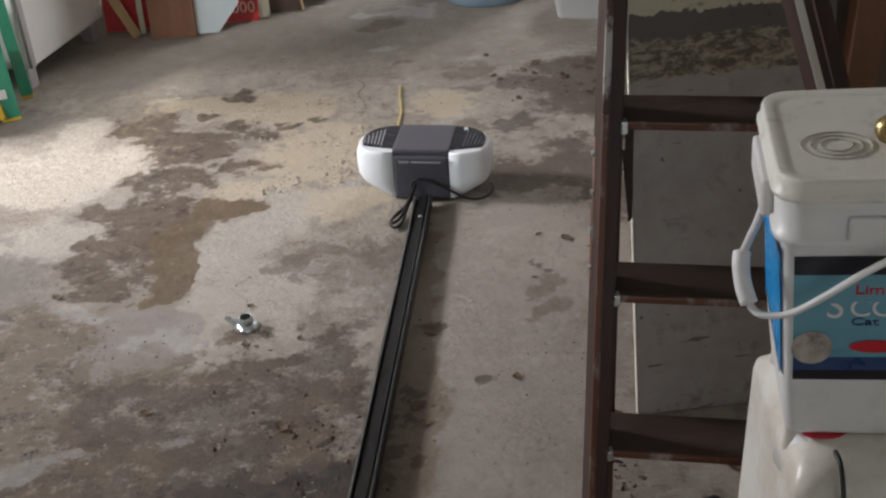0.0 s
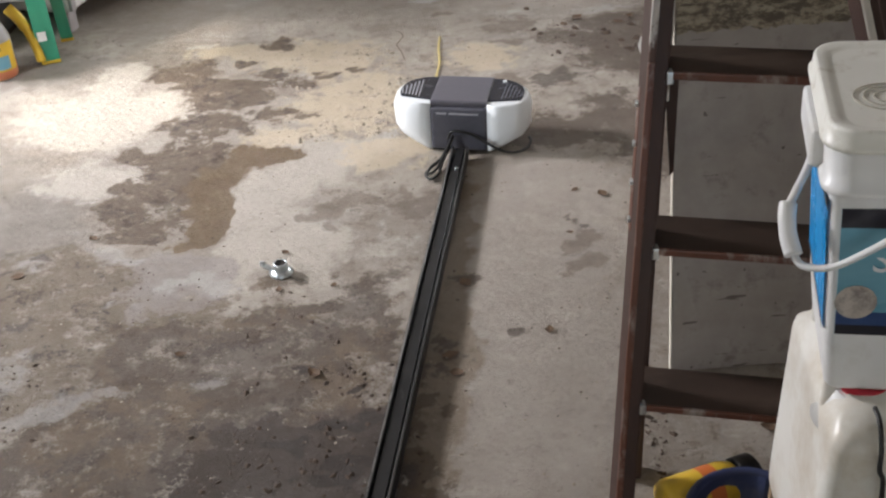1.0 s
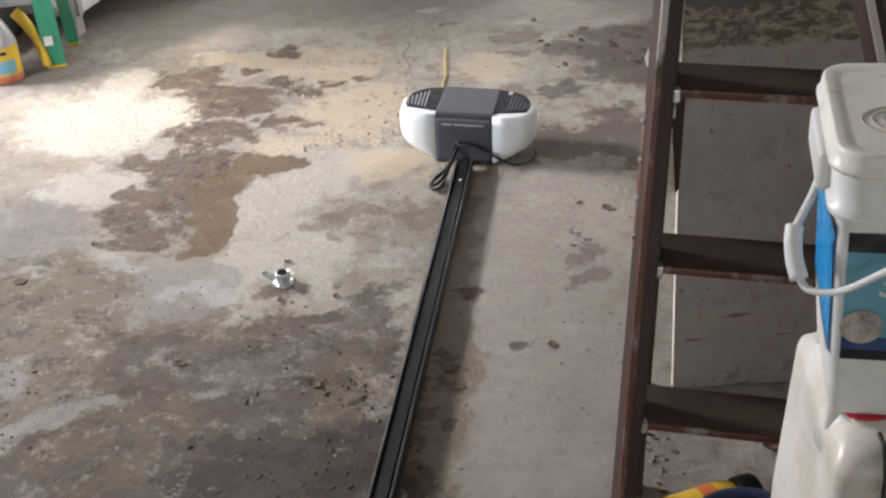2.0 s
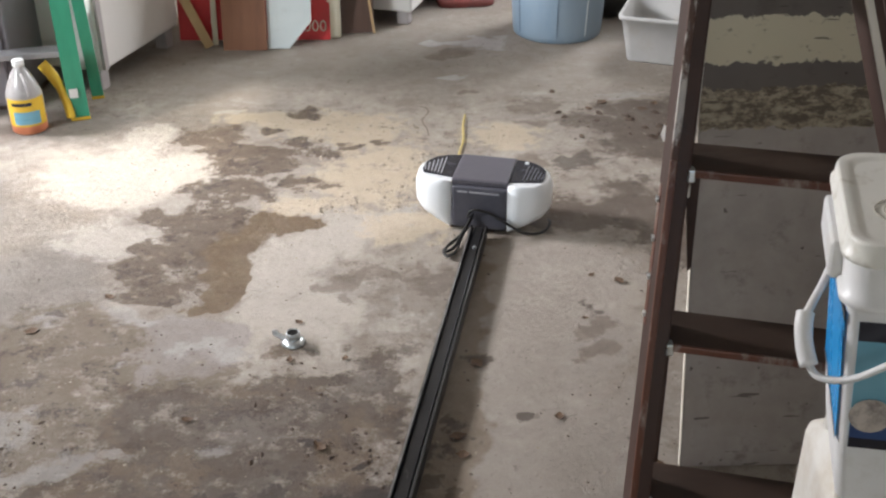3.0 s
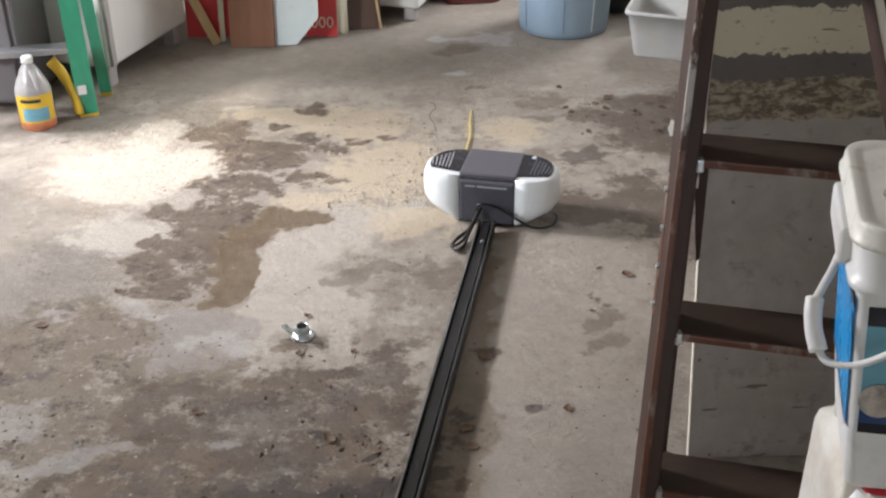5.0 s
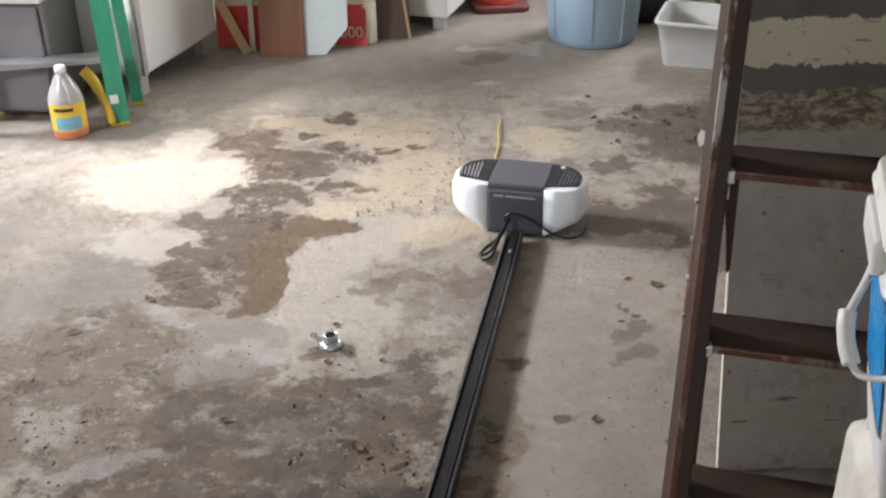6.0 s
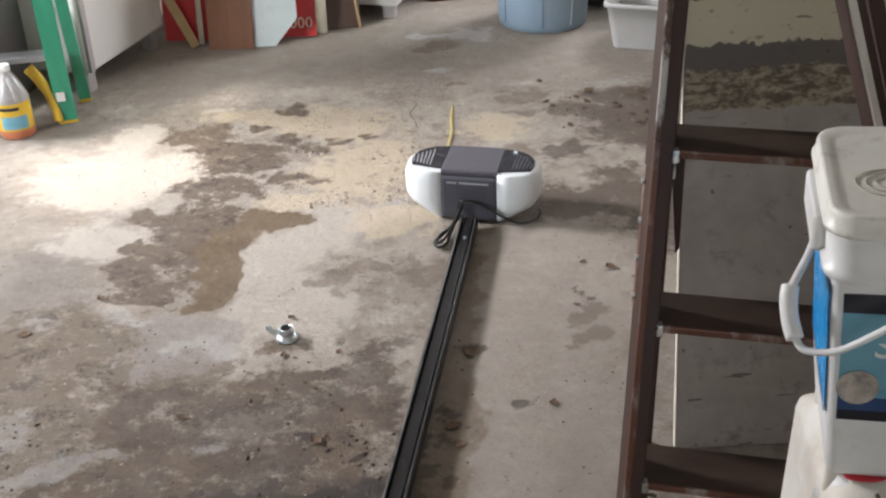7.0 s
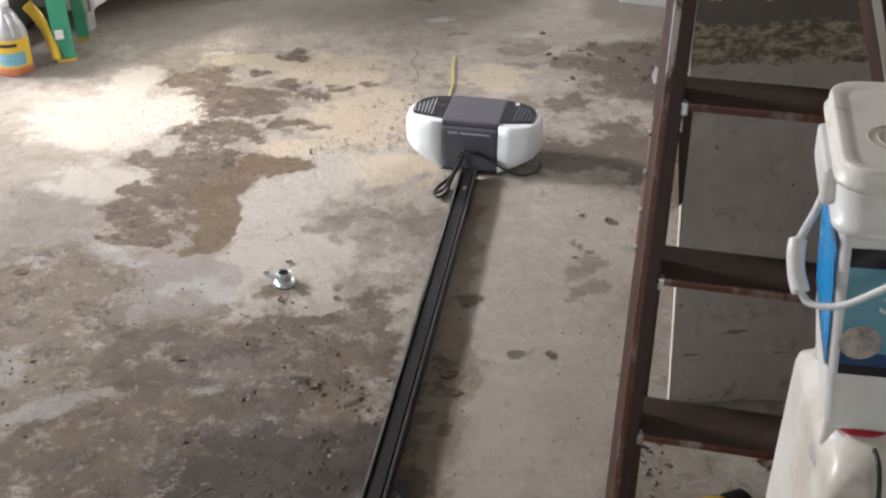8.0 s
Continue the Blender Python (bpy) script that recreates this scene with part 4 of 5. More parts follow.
    blot("printed_shape", -0.084, 0.140, 0.024, 0.024, PRINT_CREAM, 0.0028)
    blot("printed_badge", -0.012, 0.142, 0.030, 0.009, PRINT_RED, 0.0029)
    # wire bail with a plastic grip, dropped over the side
    bail = part("bail", tube(bmesh.new(), [(-0.126, 0.035, 0.272), (-0.141, -0.01, 0.256), (-0.155, -0.05, 0.251), (-0.166, -0.083, 0.243), (-0.164, -0.104, 0.220), (-0.156, -0.121, 0.202), (-0.143, -0.132, 0.199), (-0.115, -0.142, 0.208),
                                          (-0.076, -0.148, 0.237), (-0.037, -0.148, 0.266), (0.02, -0.145, 0.297), (0.08, -0.138, 0.312), (0.136, -0.09, 0.302)], 0.0036, 8, 1.5), PAIL_WHITE, top, "white plastic bail handle")
    part("grip", tube(bmesh.new(), [(-0.1655, -0.076, 0.249), (-0.1670, -0.088, 0.238), (-0.1650, -0.102, 0.221), (-0.1590, -0.117, 0.205)], 0.0105, 12, 1.0, 5), PAIL_WHITE, bail)
    return top


litter_pail(pose(0.637, 1.124, 0.643, 0, -3.2, -14.0) @ Matrix.Diagonal((1, 1, 1.034, 1)))
knob = solid("brass_knob", lathe(bmesh.new(), [(0.006, 0), (0.012, 0.004), (0.017, 0.014), (0.016, 0.024), (0.009, 0.031), (0.002, 0.033)], 24), BRASS,
             "small dull brass knob lying on the pail lid", "knob", pose(0.604, 1.098, 1.0175))


def jerrycan(m):
    top = thing("jerrycan", "dirty white plastic jerrycan with a red cap", "jerrycan", m)
    W, D, H = 0.285, 0.290, 0.400
    prof = ((0.0, 0.93), (0.012, 0.99), (0.05, 1.0), (0.315, 1.0), (0.328, 0.985))
    rings = [rounded(W * k, D * k, 0.022, z) for z, k in prof]
    rings += [rounded(W * 0.90, D * 0.88, 0.03, 0.347), rounded(W * 0.74, D * 0.70, 0.04, 0.366), rounded(W * 0.50, D * 0.50, 0.04, 0.372)]
    part("body", loft(bmesh.new(), rings), CAN_PLASTIC, top)
    grip = bmesh.new()
    path = smooth_path([(-0.118, -0.06, 0.33), (-0.116, -0.045, 0.385), (-0.112, 0.0, 0.412), (-0.108, 0.07, 0.412), (-0.104, 0.10, 0.35)], 6)
    rings = []
    for p in path:
        rings.append([(p.x + 0.024 * math.cos(2 * math.pi * j / 12), p.y + 0.016 * math.sin(2 * math.pi * j / 12) * 0.8, p.z + 0.016 * math.sin(2 * math.pi * j / 12)) for j in range(12)])
    part("handle", loft(grip, rings), CAN_PLASTIC, top)
    neck = part("neck", lathe(bmesh.new(), [(0.060, 0.300), (0.050, 0.335), (0.040, 0.357)], 28, (-0.088, -0.052, 0)), PAIL_WHITE, top)
    part("cap", lathe(bmesh.new(), [(0.034, 0.355), (0.035, 0.366), (0.032, 0.370)], 28, (-0.088, -0.052, 0)), CAP_RED, neck, "red screw cap")
    return top


jerrycan(pose(0.664, 1.108, 0.2695, 0, 0, -8.0))
bm = bmesh.new()
for z in (0.015, 0.105, 0.195):
    for y in (-0.125, 0.125):
        box(bm, (0.27, 0.014, 0.075), (0, y, z + 0.032), 0.002)
for x in (-0.12, 0.12):
    box(bm, (0.018, 0.236, 0.255), (x, 0, 0.131), 0.002)
for k in range(4):
    box(bm, (0.27, 0.058, 0.010), (0, -0.094 + 0.063 * k, 0.2645), 0.002)
solid("wooden_crate", bm, CRATE_WOOD, "low slatted wooden crate standing on the concrete", "crate", pose(0.664, 1.110, 0.0, 0, 0, -8))
solid("thin_black_cord", tube(bmesh.new(), [(0.556, 1.006, 0.6425), (0.554, 0.984, 0.640), (0.552, 0.962, 0.615), (0.553, 0.957, 0.585), (0.562, 0.958, 0.56), (0.567, 0.958, 0.48), (0.560, 0.958, 0.38), (0.550, 0.955, 0.30),
                                            (0.54, 0.95, 0.12), (0.53, 0.93, 0.006), (0.49, 0.88, 0.004)], 0.0032),
      BLACK_RUBBER, "thin black cord hanging down the jerrycan", "cord")

# ---- bottle and tub beside the crate ----
bottle = thing("oil_bottle", "yellow plastic oil bottle lying on its side", "bottle", pose(0.428, 1.428, 0.0465, 0, 90, 18) @ pose(0, 0, 0, 0, 0, 90) @ Matrix.Diagonal((0.89, 0.89, 1.03, 1)))
part("body", lathe(bmesh.new(), [(0.030, 0.0), (0.046, 0.004), (0.051, 0.014), (0.051, 0.125), (0.046, 0.140), (0.044, 0.146)], 28), YELLOW_PLASTIC, bottle)
part("cap", lathe(bmesh.new(), [(0.046, 0.150), (0.049, 0.154), (0.049, 0.186), (0.044, 0.190)], 28), BLACK_RUBBER, bottle, "black ribbed cap")
part("label", lathe(bmesh.new(), [(0.0514, 0.075), (0.0514, 0.105)], 28, (0, 0, 0), False), ORANGE_PRINT, bottle, "orange printed band")
tub = thing("round_tub", "navy blue plastic tub with a rolled rim", "tub", pose(0.562, 1.338, 0.0) @ Matrix.Diagonal((0.98, 0.98, 0.94, 1)))
part("bowl", lathe(bmesh.new(), [(0.085, 0.0), (0.09, 0.006), (0.108, 0.105), (0.104, 0.108), (0.086, 0.012), (0.02, 0.010)], 36), BLUE_TUB, tub)
part("rim", lathe(bmesh.new(), [(0.106, 0.100), (0.118, 0.102), (0.121, 0.108), (0.116, 0.114), (0.106, 0.113), (0.103, 0.106)], 36, (0, 0, 0), False), BLUE_TUB, tub)

# ---- loose hardware on the floor ----
clip = thing("bracket_nut", "zinc bracket with a bolt socket on the floor", "hardware", pose(-0.341, 2.340, 0.0, 0, 0, -15))
part("plate", lathe(bmesh.new(), [(0.030, 0.0), (0.031, 0.004), (0.024, 0.010), (0.020, 0.014)], 22), STEEL, clip)
part("socket", lathe(bmesh.new(), [(0.019, 0.010), (0.018, 0.030), (0.017, 0.033), (0.014, 0.033), (0.014, 0.018)], 22), STEEL, clip)
part("bore", lathe(bmesh.new(), [(0.0138, 0.019), (0.0138, 0.0315)], 18), STEEL_DARK, clip)
part("ear", box(bmesh.new(), (0.030, 0.016, 0.005), (-0.038, 0.008, 0.009), 0.002, Matrix.Rotation(0.35, 3, "Y")), STEEL, clip)
part("ear", box(bmesh.new(), (0.014, 0.008, 0.014), (-0.052, 0.010, 0.016), 0.002), STEEL, clip)

# ---- far end: bins, tub, cone, appliances ----
can = thing("trash_can", "slate blue round plastic trash can", "trash can", pose(0.572, 4.775, 0.0, 0, 0, 0))
prof = [(0.186, 0.0), (0.192, 0.006), (0.196, 0.03), (0.214, 0.36), (0.232, 0.66), (0.246, 0.665), (0.250, 0.69), (0.243, 0.70), (0.228, 0.69), (0.192, 0.04), (0.02, 0.03)]
part("barrel", lathe(bmesh.new(), prof, 56), CAN_BLUE, can)
for ang, mat, wide in ((-96, CAN_SEAM, 0.003), (-58, BOARD_WHITE, 0.004), (-150, CAN_SEAM, 0.003)):
    a = radians(ang)
    way = Vector((math.cos(a), math.sin(a), 0))
    part("seam", bar(bmesh.new(), way * 0.1965 + Vector((0, 0, 0.03)), way * 0.2325 + Vector((0, 0, 0.655)), wide, 0.003, (-math.sin(a), math.cos(a), 0), 0.0), mat, can)
for s in (-1, 1):
    part("handle", box(bmesh.new(), (0.03, 0.14, 0.035), (s * 0.252, 0, 0.60), 0.008), CAN_BLUE, can)

tray = thing("litter_tray", "pale grey plastic litter tray standing on the floor", "tray", pose(1.041, 4.440, 0.0, 0, 0, -19))
def open_tray():
    W, D, r = 0.45, 0.30, 0.035
    rings = [rounded(W * k, D * k, r, z) for z, k in ((0.0, 0.84), (0.006, 0.855), (0.10, 0.925), (0.102, 0.935), (0.176, 0.985), (0.178, 1.04), (0.192, 1.045), (0.196, 1.02), (0.190, 0.965), (0.012, 0.835))]
    return loft(bmesh.new(), rings)
part("basin", open_tray(), TUB_GREY, tray)

cone = thing("traffic_cone", "scuffed orange-red rubber traffic cone", "cone", pose(0.170, 5.245, 0.0, 0, 0, 8))
rings = [rounded(0.27 * k, 0.27 * k, 0.05, z) for z, k in ((0, 0.98), (0.004, 1), (0.022, 1), (0.03, 0.96))]
part("base", loft(bmesh.new(), rings), CONE_BASE, cone)
part("shell", lathe(bmesh.new(), [(0.105, 0.028), (0.098, 0.04), (0.026, 0.44), (0.022, 0.445), (0.018, 0.44)], 32), CONE_RED, cone)


def appliance(name, label, m, w, d, h, lift, parts_gasket):
    """A white enamelled box on short feet; its front lies along local -y."""
    top = thing(name, label, "freezer", m)
    part("cabinet", box(bmesh.new(), (w, d, h - lift - 0.06), (w / 2, d / 2, lift + (h - lift - 0.06) / 2), 0.014, None, 3), ENAMEL, top)
    part("lid", box(bmesh.new(), (w + 0.01, d + 0.01, 0.055), (w / 2, d / 2, h - 0.0275), 0.014, None, 3), ENAMEL, top)
    part("gasket", box(bmesh.new(), (w - 0.02, d - 0.02, 0.012), (w / 2, d / 2, h - 0.058), 0.002), GASKET, top)
    for x in (0.05, w - 0.05):
        for y in (0.05, d - 0.05):
            part("foot", box(bmesh.new(), (0.055, 0.055, lift + 0.01), (x, y, lift / 2 + 0.003), 0.008), GASKET, top)
    return top


freezer = appliance("chest_freezer", "off-white enamelled chest freezer standing on short feet", pose(-1.245, 4.050, 0, 0, 0, 72.5) @ Matrix(), 0.60, 0.62, 0.86, 0.085, True)
part("corner_trim", box(bmesh.new(), (0.030, 0.016, 0.76), (0.022, -0.005, 0.47), 0.004), GASKET, freezer)
appliance("white_stove", "off-white enamelled appliance with a dark gap beneath", pose(-0.072, 4.840, 0, 0, 0, 72.5), 0.60, 0.50, 0.88, 0.06, False)
solid("storage_box", box(bmesh.new(), (0.30, 0.30, 0.42), (0, 0, 0.211), 0.006), SIGN_CREAM, "plain cream cardboard box on the floor", "box", pose(1.03, 5.19, 0, 0, 0, -8))
solid("blue_pole", lathe(bmesh.new(), [(0.013, 0.0), (0.013, 1.2), (0.010, 1.205)], 16), LABEL_BLUE, "thin blue pole standing against the boxes", "pole", pose(1.205, 5.05, 0.0))
solid("pale_box", box(bmesh.new(), (0.34, 0.30, 0.46), (0, 0, 0.231), 0.006), ENAMEL, "plain white box standing on the floor", "box", pose(1.43, 5.14, 0, 0, 0, -8))
solid("black_bag", lathe(bmesh.new(), [(0.08, 0.0), (0.115, 0.02), (0.125, 0.12), (0.10, 0.26), (0.05, 0.33), (0.02, 0.35)], 18), BLACK_RUBBER, "black bag slumped behind the trash can", "bag", pose(0.83, 5.03, 0.0))


# ---- boards and a sign leaning in a row ----
def leaning(name, outline, thick, mat, m, label, category="board"):
    return solid(name, prism(bmesh.new(), outline, thick), mat, label, category, m)


sign = thing("printed_sign", "red and cream printed sign board leaning behind planks", "sign", pose(-1.075, 4.655, 0.002, -9, 0, 0))
part("sheet", box(bmesh.new(), (0.655, 0.008, 0.80), (0.3275, 0.004, 0.40), 0.001), SIGN_CREAM, sign)
part("red_field", box(bmesh.new(), (0.651, 0.003, 0.178), (0.3275, -0.0015, 0.091), 0.0), SIGN_RED, sign)
for x, z, w, h in ((0.050, 0.226, 0.050, 0.010), (0.052, 0.262, 0.016, 0.065), (0.100, 0.250, 0.014, 0.050), (0.122, 0.226, 0.036, 0.010), (0.144, 0.238, 0.010, 0.022), (0.590, 0.250, 0.026, 0.040)):
    part("black_print", box(bmesh.new(), (w, 0.003, h), (x, -0.0015, z), 0.0), SIGN_BLACK, sign)
for x in (0.555, 0.589, 0.623):
    oval = [(x + 0.0115 * math.cos(a), -0.0040, 0.062 + 0.021 * math.sin(a)) for a in [2 * math.pi * j / 20 for j in range(21)]]
    part("zero_print", tube(bmesh.new(), oval, 0.0036, 6, 1.0, 1), SIGN_CREAM, sign)
part("white_print", box(bmesh.new(), (0.018, 0.003, 0.03), (0.150, -0.0042, 0.085), 0.0), SIGN_CREAM, sign)
solid("tan_lath", bar(bmesh.new(), (-0.930, 4.565, 0.004), (-1.045, 4.640, 0.215), 0.040, 0.010, (1, 0, 0), 0.002), TAN_STICK, "tan wooden lath leaning across the sign", "lath")
leaning("pale_strip", [(0, 0), (0.022, 0), (0.022, 0.78), (0, 0.78)], 0.010, SIGN_CREAM, pose(-0.922, 4.600, 0.002, -8, 0, 0), "narrow cream strip of board leaning upright")
leaning("brown_plank", [(0, 0), (0.186, 0), (0.186, 0.95), (0, 0.95)], 0.018, BOARD_BROWN, pose(-0.866, 4.528, 0.002, -8, 0, -1), "red-brown wooden shelf board leaning upright")
leaning("painted_plank", [(0, 0), (0.088, 0.0), (0.185, 0.115), (0.185, 0.90), (0, 0.90)], 0.014, BOARD_WHITE, pose(-0.677, 4.545, 0.002, -8, 0, 0), "pale painted panel with a cut corner leaning upright")
leaning("dark_panel", [(0, 0), (0.165, 0), (0.165, 0.55), (0, 0.55)], 0.016, DARK_PANEL, pose(-0.400, 4.735, 0.002, -12, 0, 8), "dark brown wooden panel leaning upright")
rings = [rounded(0.075, 0.05 * k, 0.024, z) for z, k in ((0.02, 0.6), (0.03, 0.95), (0.10, 1), (0.19, 0.9), (0.22, 0.5))]
solid("cream_bottle", loft(bmesh.new(), [[(p[0], p[1], p[2] - 0.02) for p in r] for r in rings]), SIGN_CREAM, "small cream plastic bottle standing on the floor", "bottle", pose(-0.415, 4.700, 0.0))
solid("thin_stick", bar(bmesh.new(), (-0.235, 4.735, 0.004), (-0.315, 4.80, 0.55), 0.010, 0.008, (1, 0, 0), 0.002), TAN_STICK, "thin pale stick leaning on a dark panel", "stick")

# ---- green ladder, jug and cabinet by the freezer ----
ladder = thing("fibreglass_ladder", "green fibreglass stepladder with aluminium steps", "ladder")
front_foot, front_top = Vector((-1.272, 3.800, 0.0)), Vector((-1.335, 3.905, 1.75))
rear_foot, rear_top = Vector((-1.262, 4.005, 0.0)), Vector((-1.335, 3.985, 1.72))
for a, b, name in ((front_foot, front_top, "front_rail"), (rear_foot, rear_top, "rear_rail")):
    leg = part(name, bar(bmesh.new(), a + Vector((0, 0, 0.010)), b, 0.066 if name == "front_rail" else 0.044, 0.026, (1, 0.35, 0), 0.003), GREEN_FIBRE, ladder)
    part("shoe", bar(bmesh.new(), a + Vector((0, 0, 0.001)), a + Vector((0, 0, 0.012)), 0.068 if name == "front_rail" else 0.047, 0.032, (1, 0.35, 0), 0.003), YELLOW_PLASTIC, leg, "yellow moulded foot")
    if name == "front_rail":
        part("sticker", box(bmesh.new(), (0.030, 0.003, 0.034), (-1.278, 3.784, 0.105), 0.0, Matrix.Rotation(0.33, 3, "Z")), PAPER, leg, "small white sticker")
for a, b, name in ((front_foot, front_top, "front_rail"), (rear_foot, rear_top, "rear_rail")):
    off = Vector((-0.52, -0.10, 0))
    leg = part(name, bar(bmesh.new(), a + off + Vector((0, 0, 0.010)), b + off * 0.75, 0.058, 0.026, (1, 0.35, 0), 0.003), GREEN_FIBRE, ladder)
    part("shoe", bar(bmesh.new(), a + off + Vector((0, 0, 0.001)), a + off + Vector((0, 0, 0.012)), 0.064, 0.032, (1, 0.35, 0), 0.003), YELLOW_PLASTIC, leg, "yellow moulded foot")
for k in range(5):
    z = 0.245 + 0.30 * k
    a = front_foot.lerp(front_top, z / 1.75)
    b = a + Vector((-0.52, -0.10, 0)) * (1 - 0.25 * z / 1.75)
    part("step", bar(bmesh.new(), a + Vector((-0.02, 0.03, 0)), b + Vector((0.02, 0.03, 0)), 0.075, 0.022, (0.2, 1, 0), 0.003), ALU, ladder, "ribbed aluminium step")

strip = solid("yellow_guard", tube(bmesh.new(), [(-1.300, 3.782, 0.014), (-1.308, 3.79, 0.06), (-1.326, 3.80, 0.115), (-1.352, 3.81, 0.165), (-1.385, 3.82, 0.205)], 0.024, 10, 0.6), YELLOW_PLASTIC,
              "curved yellow plastic strip propped by the ladder foot", "plastic strip")

jug = thing("cleaner_jug", "clear gallon jug of orange cleaner with a yellow label", "jug", pose(-1.428, 3.712, 0.0, 0, 0, 10) @ Matrix.Scale(0.89, 4))
body = [(0.064, 0.0), (0.069, 0.006), (0.070, 0.05)]
part("liquid_part", lathe(bmesh.new(), body + [(0.070, 0.062)], 32, (0, 0, 0)), JUG_ORANGE, jug, "orange liquid in the jug's base")
part("shell", lathe(bmesh.new(), [(0.070, 0.0625), (0.070, 0.150), (0.067, 0.168), (0.055, 0.200), (0.036, 0.240), (0.021, 0.262), (0.020, 0.272)], 32), JUG_CLEAR, jug, "cloudy clear plastic shell")
part("cap", lathe(bmesh.new(), [(0.023, 0.268), (0.023, 0.290), (0.020, 0.294)], 24), PAIL_WHITE, jug, "white screw cap")
part("handle", tube(bmesh.new(), [(0.012, -0.034, 0.245), (0.022, -0.052, 0.220), (0.030, -0.062, 0.195), (0.032, -0.060, 0.165)], 0.009, 8), JUG_CLEAR, jug)
def wrap(r, a0, a1, z0, z1, n=14):
    bm = bmesh.new()
    lo = [bm.verts.new((r * math.cos(radians(a0 + (a1 - a0) * i / n)), r * math.sin(radians(a0 + (a1 - a0) * i / n)), z0)) for i in range(n + 1)]
    hi = [bm.verts.new((v.co.x, v.co.y, z1)) for v in lo]
    for i in range(n):
        bm.faces.new((lo[i], lo[i + 1], hi[i + 1], hi[i]))
    return bm
lab = part("label", wrap(0.0710, -150, -10, 0.036, 0.150), YELLOW_PLASTIC, jug, "yellow printed label")
part("blue_print", wrap(0.0718, -125, -40, 0.045, 0.098), LABEL_SKY, lab)
part("dark_print", wrap(0.0718, -128, -62, 0.122, 0.136), LABEL_DARK, lab)

cabinet = thing("grey_cabinet", "low grey painted cabinet with a white top beside the ladder", "cabinet", pose(-2.66, 3.885, 0, 0, 0, -4))
part("carcass", box(bmesh.new(), (1.16, 0.44, 0.42), (0.58, 0.25, 0.245), 0.006), GREY_CABINET, cabinet)
part("worktop", box(bmesh.new(), (1.18, 0.48, 0.028), (0.58, 0.24, 0.469), 0.006), ENAMEL, cabinet)
part("plinth", box(bmesh.new(), (1.12, 0.38, 0.034), (0.58, 0.27, 0.017), 0.002), DARK_PANEL, cabinet)
for k in range(2):
    door = part("door", box(bmesh.new(), (0.56, 0.016, 0.39), (0.292 + 0.572 * k, 0.022, 0.245), 0.004), GREY_CABINET, cabinet)
    part("knob", lathe(bmesh.new(), [(0.006, 0), (0.012, 0.012), (0.009, 0.018)], 14, (0.50 + 0.16 * k, 0.006, 0.37)), STEEL, door)


# ---- leaves, sticks and grit ----
def leaf(size, curl, rng):
    bm = bmesh.new()
    rows = 6
    left, mid, right = [], [], []
    for i in range(rows + 1):
        t = i / rows
        w = size * 0.36 * math.sin(math.pi * min(max(t, 0.04), 0.97)) * rng.uniform(0.75, 1.2)
        z = curl * size * (t - 0.5) ** 2 * 2
        left.append(bm.verts.new((-w, (t - 0.5) * size, z + curl * w * 0.9 + 0.0015)))
        mid.append(bm.verts.new((0, (t - 0.5) * size, z + 0.001)))
        right.append(bm.verts.new((w, (t - 0.5) * size, z + curl * w * rng.uniform(0.3, 1.1) + 0.0015)))
    for i in range(rows):
        bm.faces.new((left[i], mid[i], mid[i + 1], left[i + 1]))
        bm.faces.new((mid[i], right[i], right[i + 1], mid[i + 1]))
    return bm


rng = random.Random(5)
LEAVES = [(0.527, 2.624, 0.050), (0.455, 2.66, 0.035), (0.120, 2.242, 0.055), (0.066, 1.965, 0.055), (0.075, 1.90, 0.045), (-0.336, 2.430, 0.034), (-0.342, 2.262, 0.036), (-0.206, 2.266, 0.030),
          (0.655, 3.92, 0.070), (0.60, 3.86, 0.05), (0.80, 3.86, 0.06), (0.85, 3.90, 0.05), (-0.86, 2.56, 0.045), (-1.02, 2.40, 0.05), (0.62, 2.10, 0.045), (0.585, 1.93, 0.05), (0.50, 1.86, 0.045),
          (0.30, 2.03, 0.04), (0.41, 2.44, 0.03), (0.70, 1.66, 0.05), (0.63, 1.72, 0.06), (0.78, 1.70, 0.05), (-0.55, 2.03, 0.04), (-0.24, 1.93, 0.05), (0.46, 1.78, 0.05), (0.60, 2.36, 0.035)]
for x, y, size in LEAVES:
    ob = solid("dry_leaf", leaf(size * 0.72, rng.uniform(0.08, 0.38), rng), DRY_LEAF, "small curled brown dry leaf on the concrete", "leaf", pose(x, y, 0.001, 0, 0, rng.uniform(0, 360)), "dry leaves on the floor")

crack = part("crack", tube(bmesh.new(), [(-0.030, 3.90, -0.001), (-0.008, 3.885, -0.001), (0.002, 3.84, -0.001), (-0.022, 3.77, -0.001), (-0.006, 3.70, -0.001), (0.004, 3.625, -0.001)], 0.0022, 5), DRY_LEAF, floor)


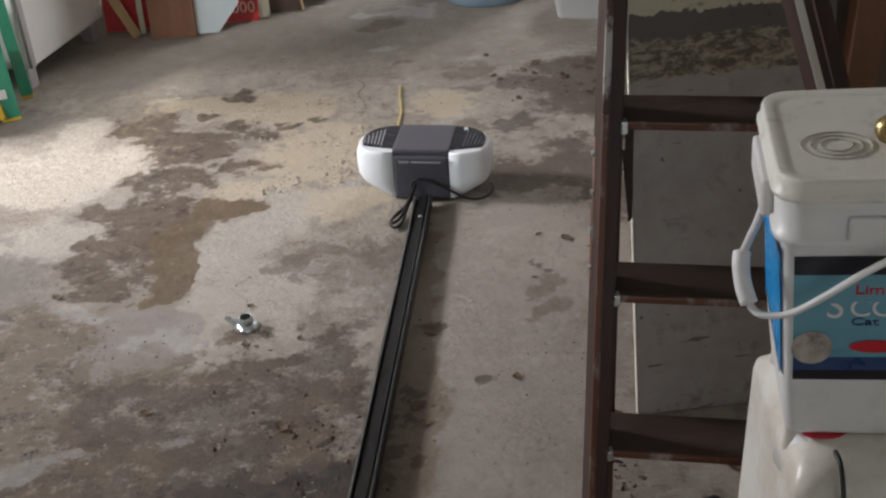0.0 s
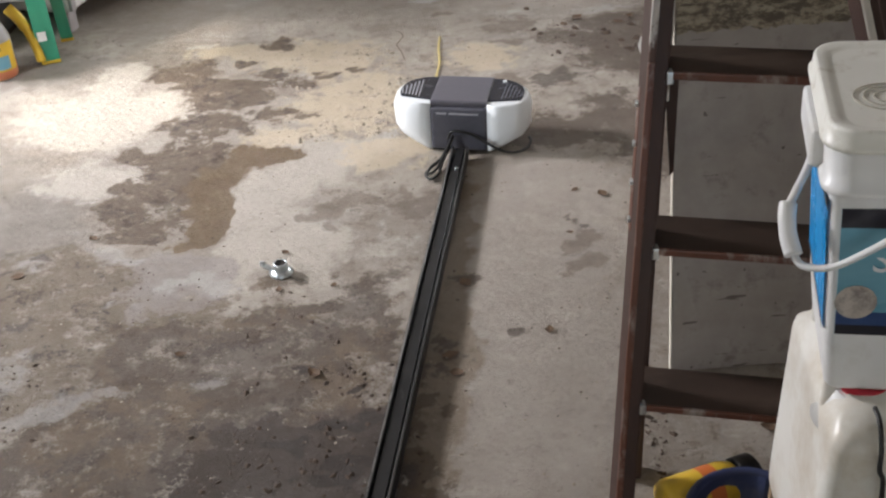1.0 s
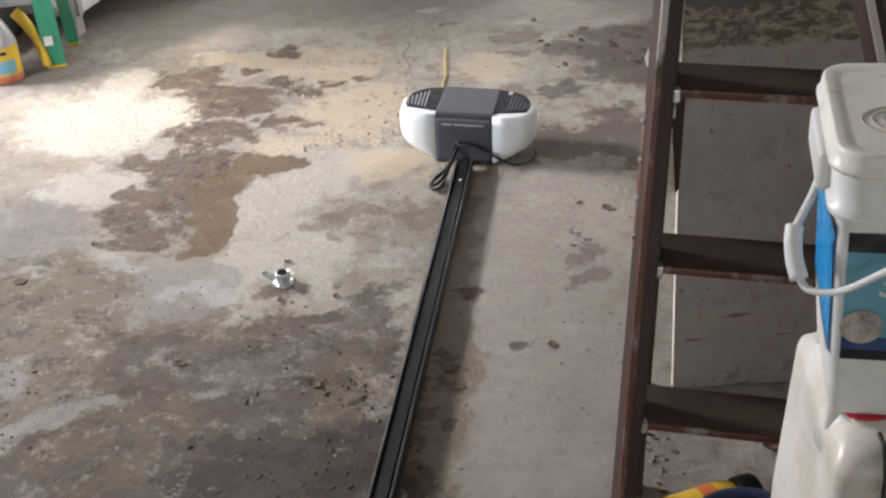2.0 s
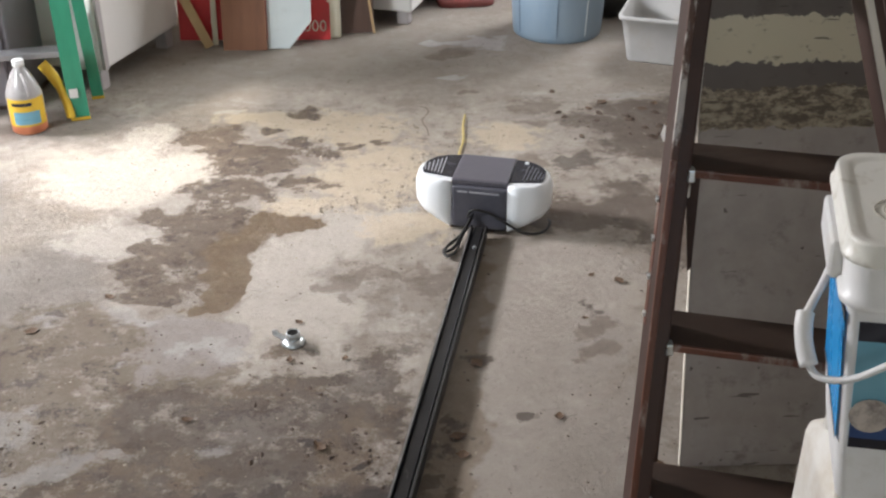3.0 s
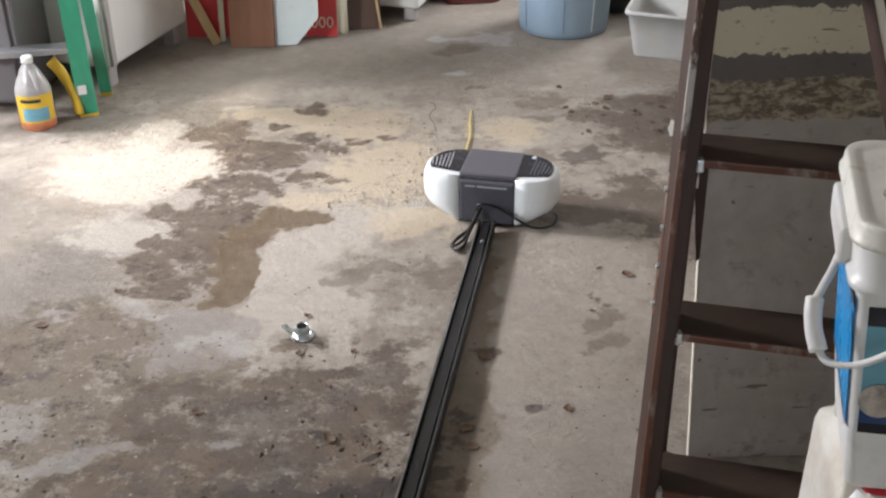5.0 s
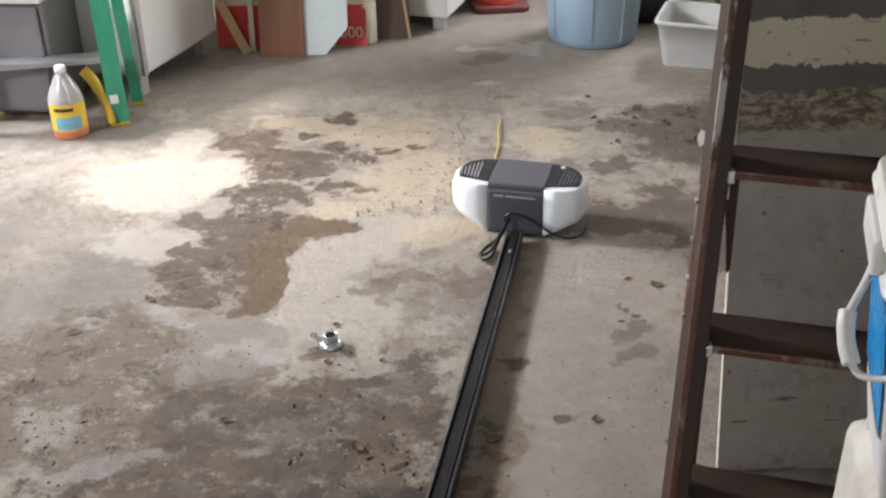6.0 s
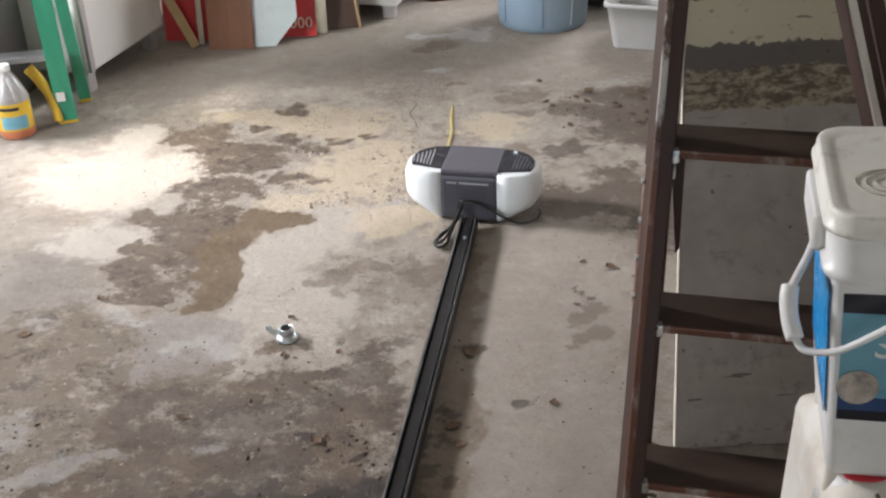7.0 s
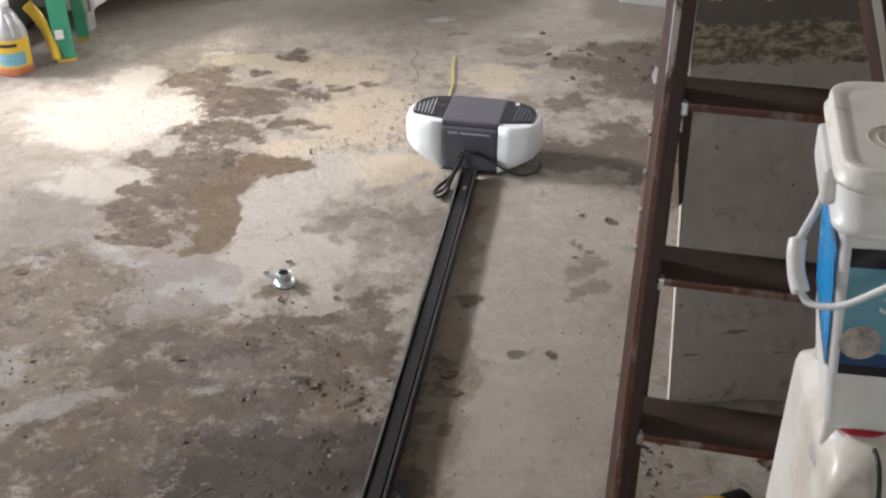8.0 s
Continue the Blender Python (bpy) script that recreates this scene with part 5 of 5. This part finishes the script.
def grit(name, count, lo, hi, size, mat, label, where):
    g = random.Random(len(name) + count)
    verts, faces = [], []
    while len(faces) < count * 6:
        x, y = g.uniform(lo[0], hi[0]), g.uniform(lo[1], hi[1])
        if noise.noise(Vector((x * 2.3, y * 2.3, where))) + 0.35 * g.uniform(-1, 1) < 0.02:
            continue
        s, a = size * g.uniform(0.35, 1.0) ** 2, g.uniform(0, 6.28)
        c, d, b = math.cos(a) * s, math.sin(a) * s, len(verts)
        h = s * g.uniform(0.25, 0.7)
        k = g.uniform(0.4, 1.0)
        verts += [(x + c, y + d, 0), (x - d * k, y + c * k, 0), (x - c, y - d, 0), (x + d * k, y - c * k, 0), (x + c * 0.3, y + d * 0.3, h), (x - c * 0.4, y - d * 0.4, h * 0.8)]
        faces += [(b, b + 1, b + 4), (b + 1, b + 5, b + 4), (b + 1, b + 2, b + 5), (b + 2, b + 3, b + 5), (b + 3, b + 4, b + 5), (b + 3, b, b + 4)]
    me = bpy.data.meshes.new(name)
    me.from_pydata(verts, [], faces)
    me.materials.append(mat)
    return tagged(new(name, me), label, "", "", "stuff")


GRIT_DARK = surface("dark_grit", (0.05, 0.035, 0.027), (0.12, 0.085, 0.06), 60, 0.85, 0, 0.1)
GRIT_PALE = surface("pale_grit", (0.26, 0.215, 0.165), (0.38, 0.33, 0.265), 60, 0.85, 0, 0.1)
grit("dark_grit", 1500, (-1.4, 1.4), (1.0, 4.6), 0.0052, GRIT_DARK, "scattered dark grit and bark crumbs", 3.1)
grit("dirt_lumps", 420, (-1.15, 1.40), (0.0, 2.30), 0.010, GRIT_DARK, "dark lumps of trampled dirt", 1.3)
grit("bark_chips", 70, (0.48, 3.55), (1.05, 4.05), 0.022, GRIT_DARK, "brown bark chips on the concrete", 6.4)
grit("bark_crumbs", 240, (0.45, 1.52), (0.95, 1.80), 0.010, GRIT_DARK, "dark bark and leaf crumbs under the ladder", 5.2)
grit("rubble", 260, (-0.40, 3.05), (0.0, 3.75), 0.013, GRIT_PALE, "crumbled pale concrete beside the opener", 2.2)
grit("pale_grit", 800, (-1.4, 1.4), (1.0, 4.6), 0.0055, GRIT_PALE, "scattered pale concrete crumbs", 8.7)
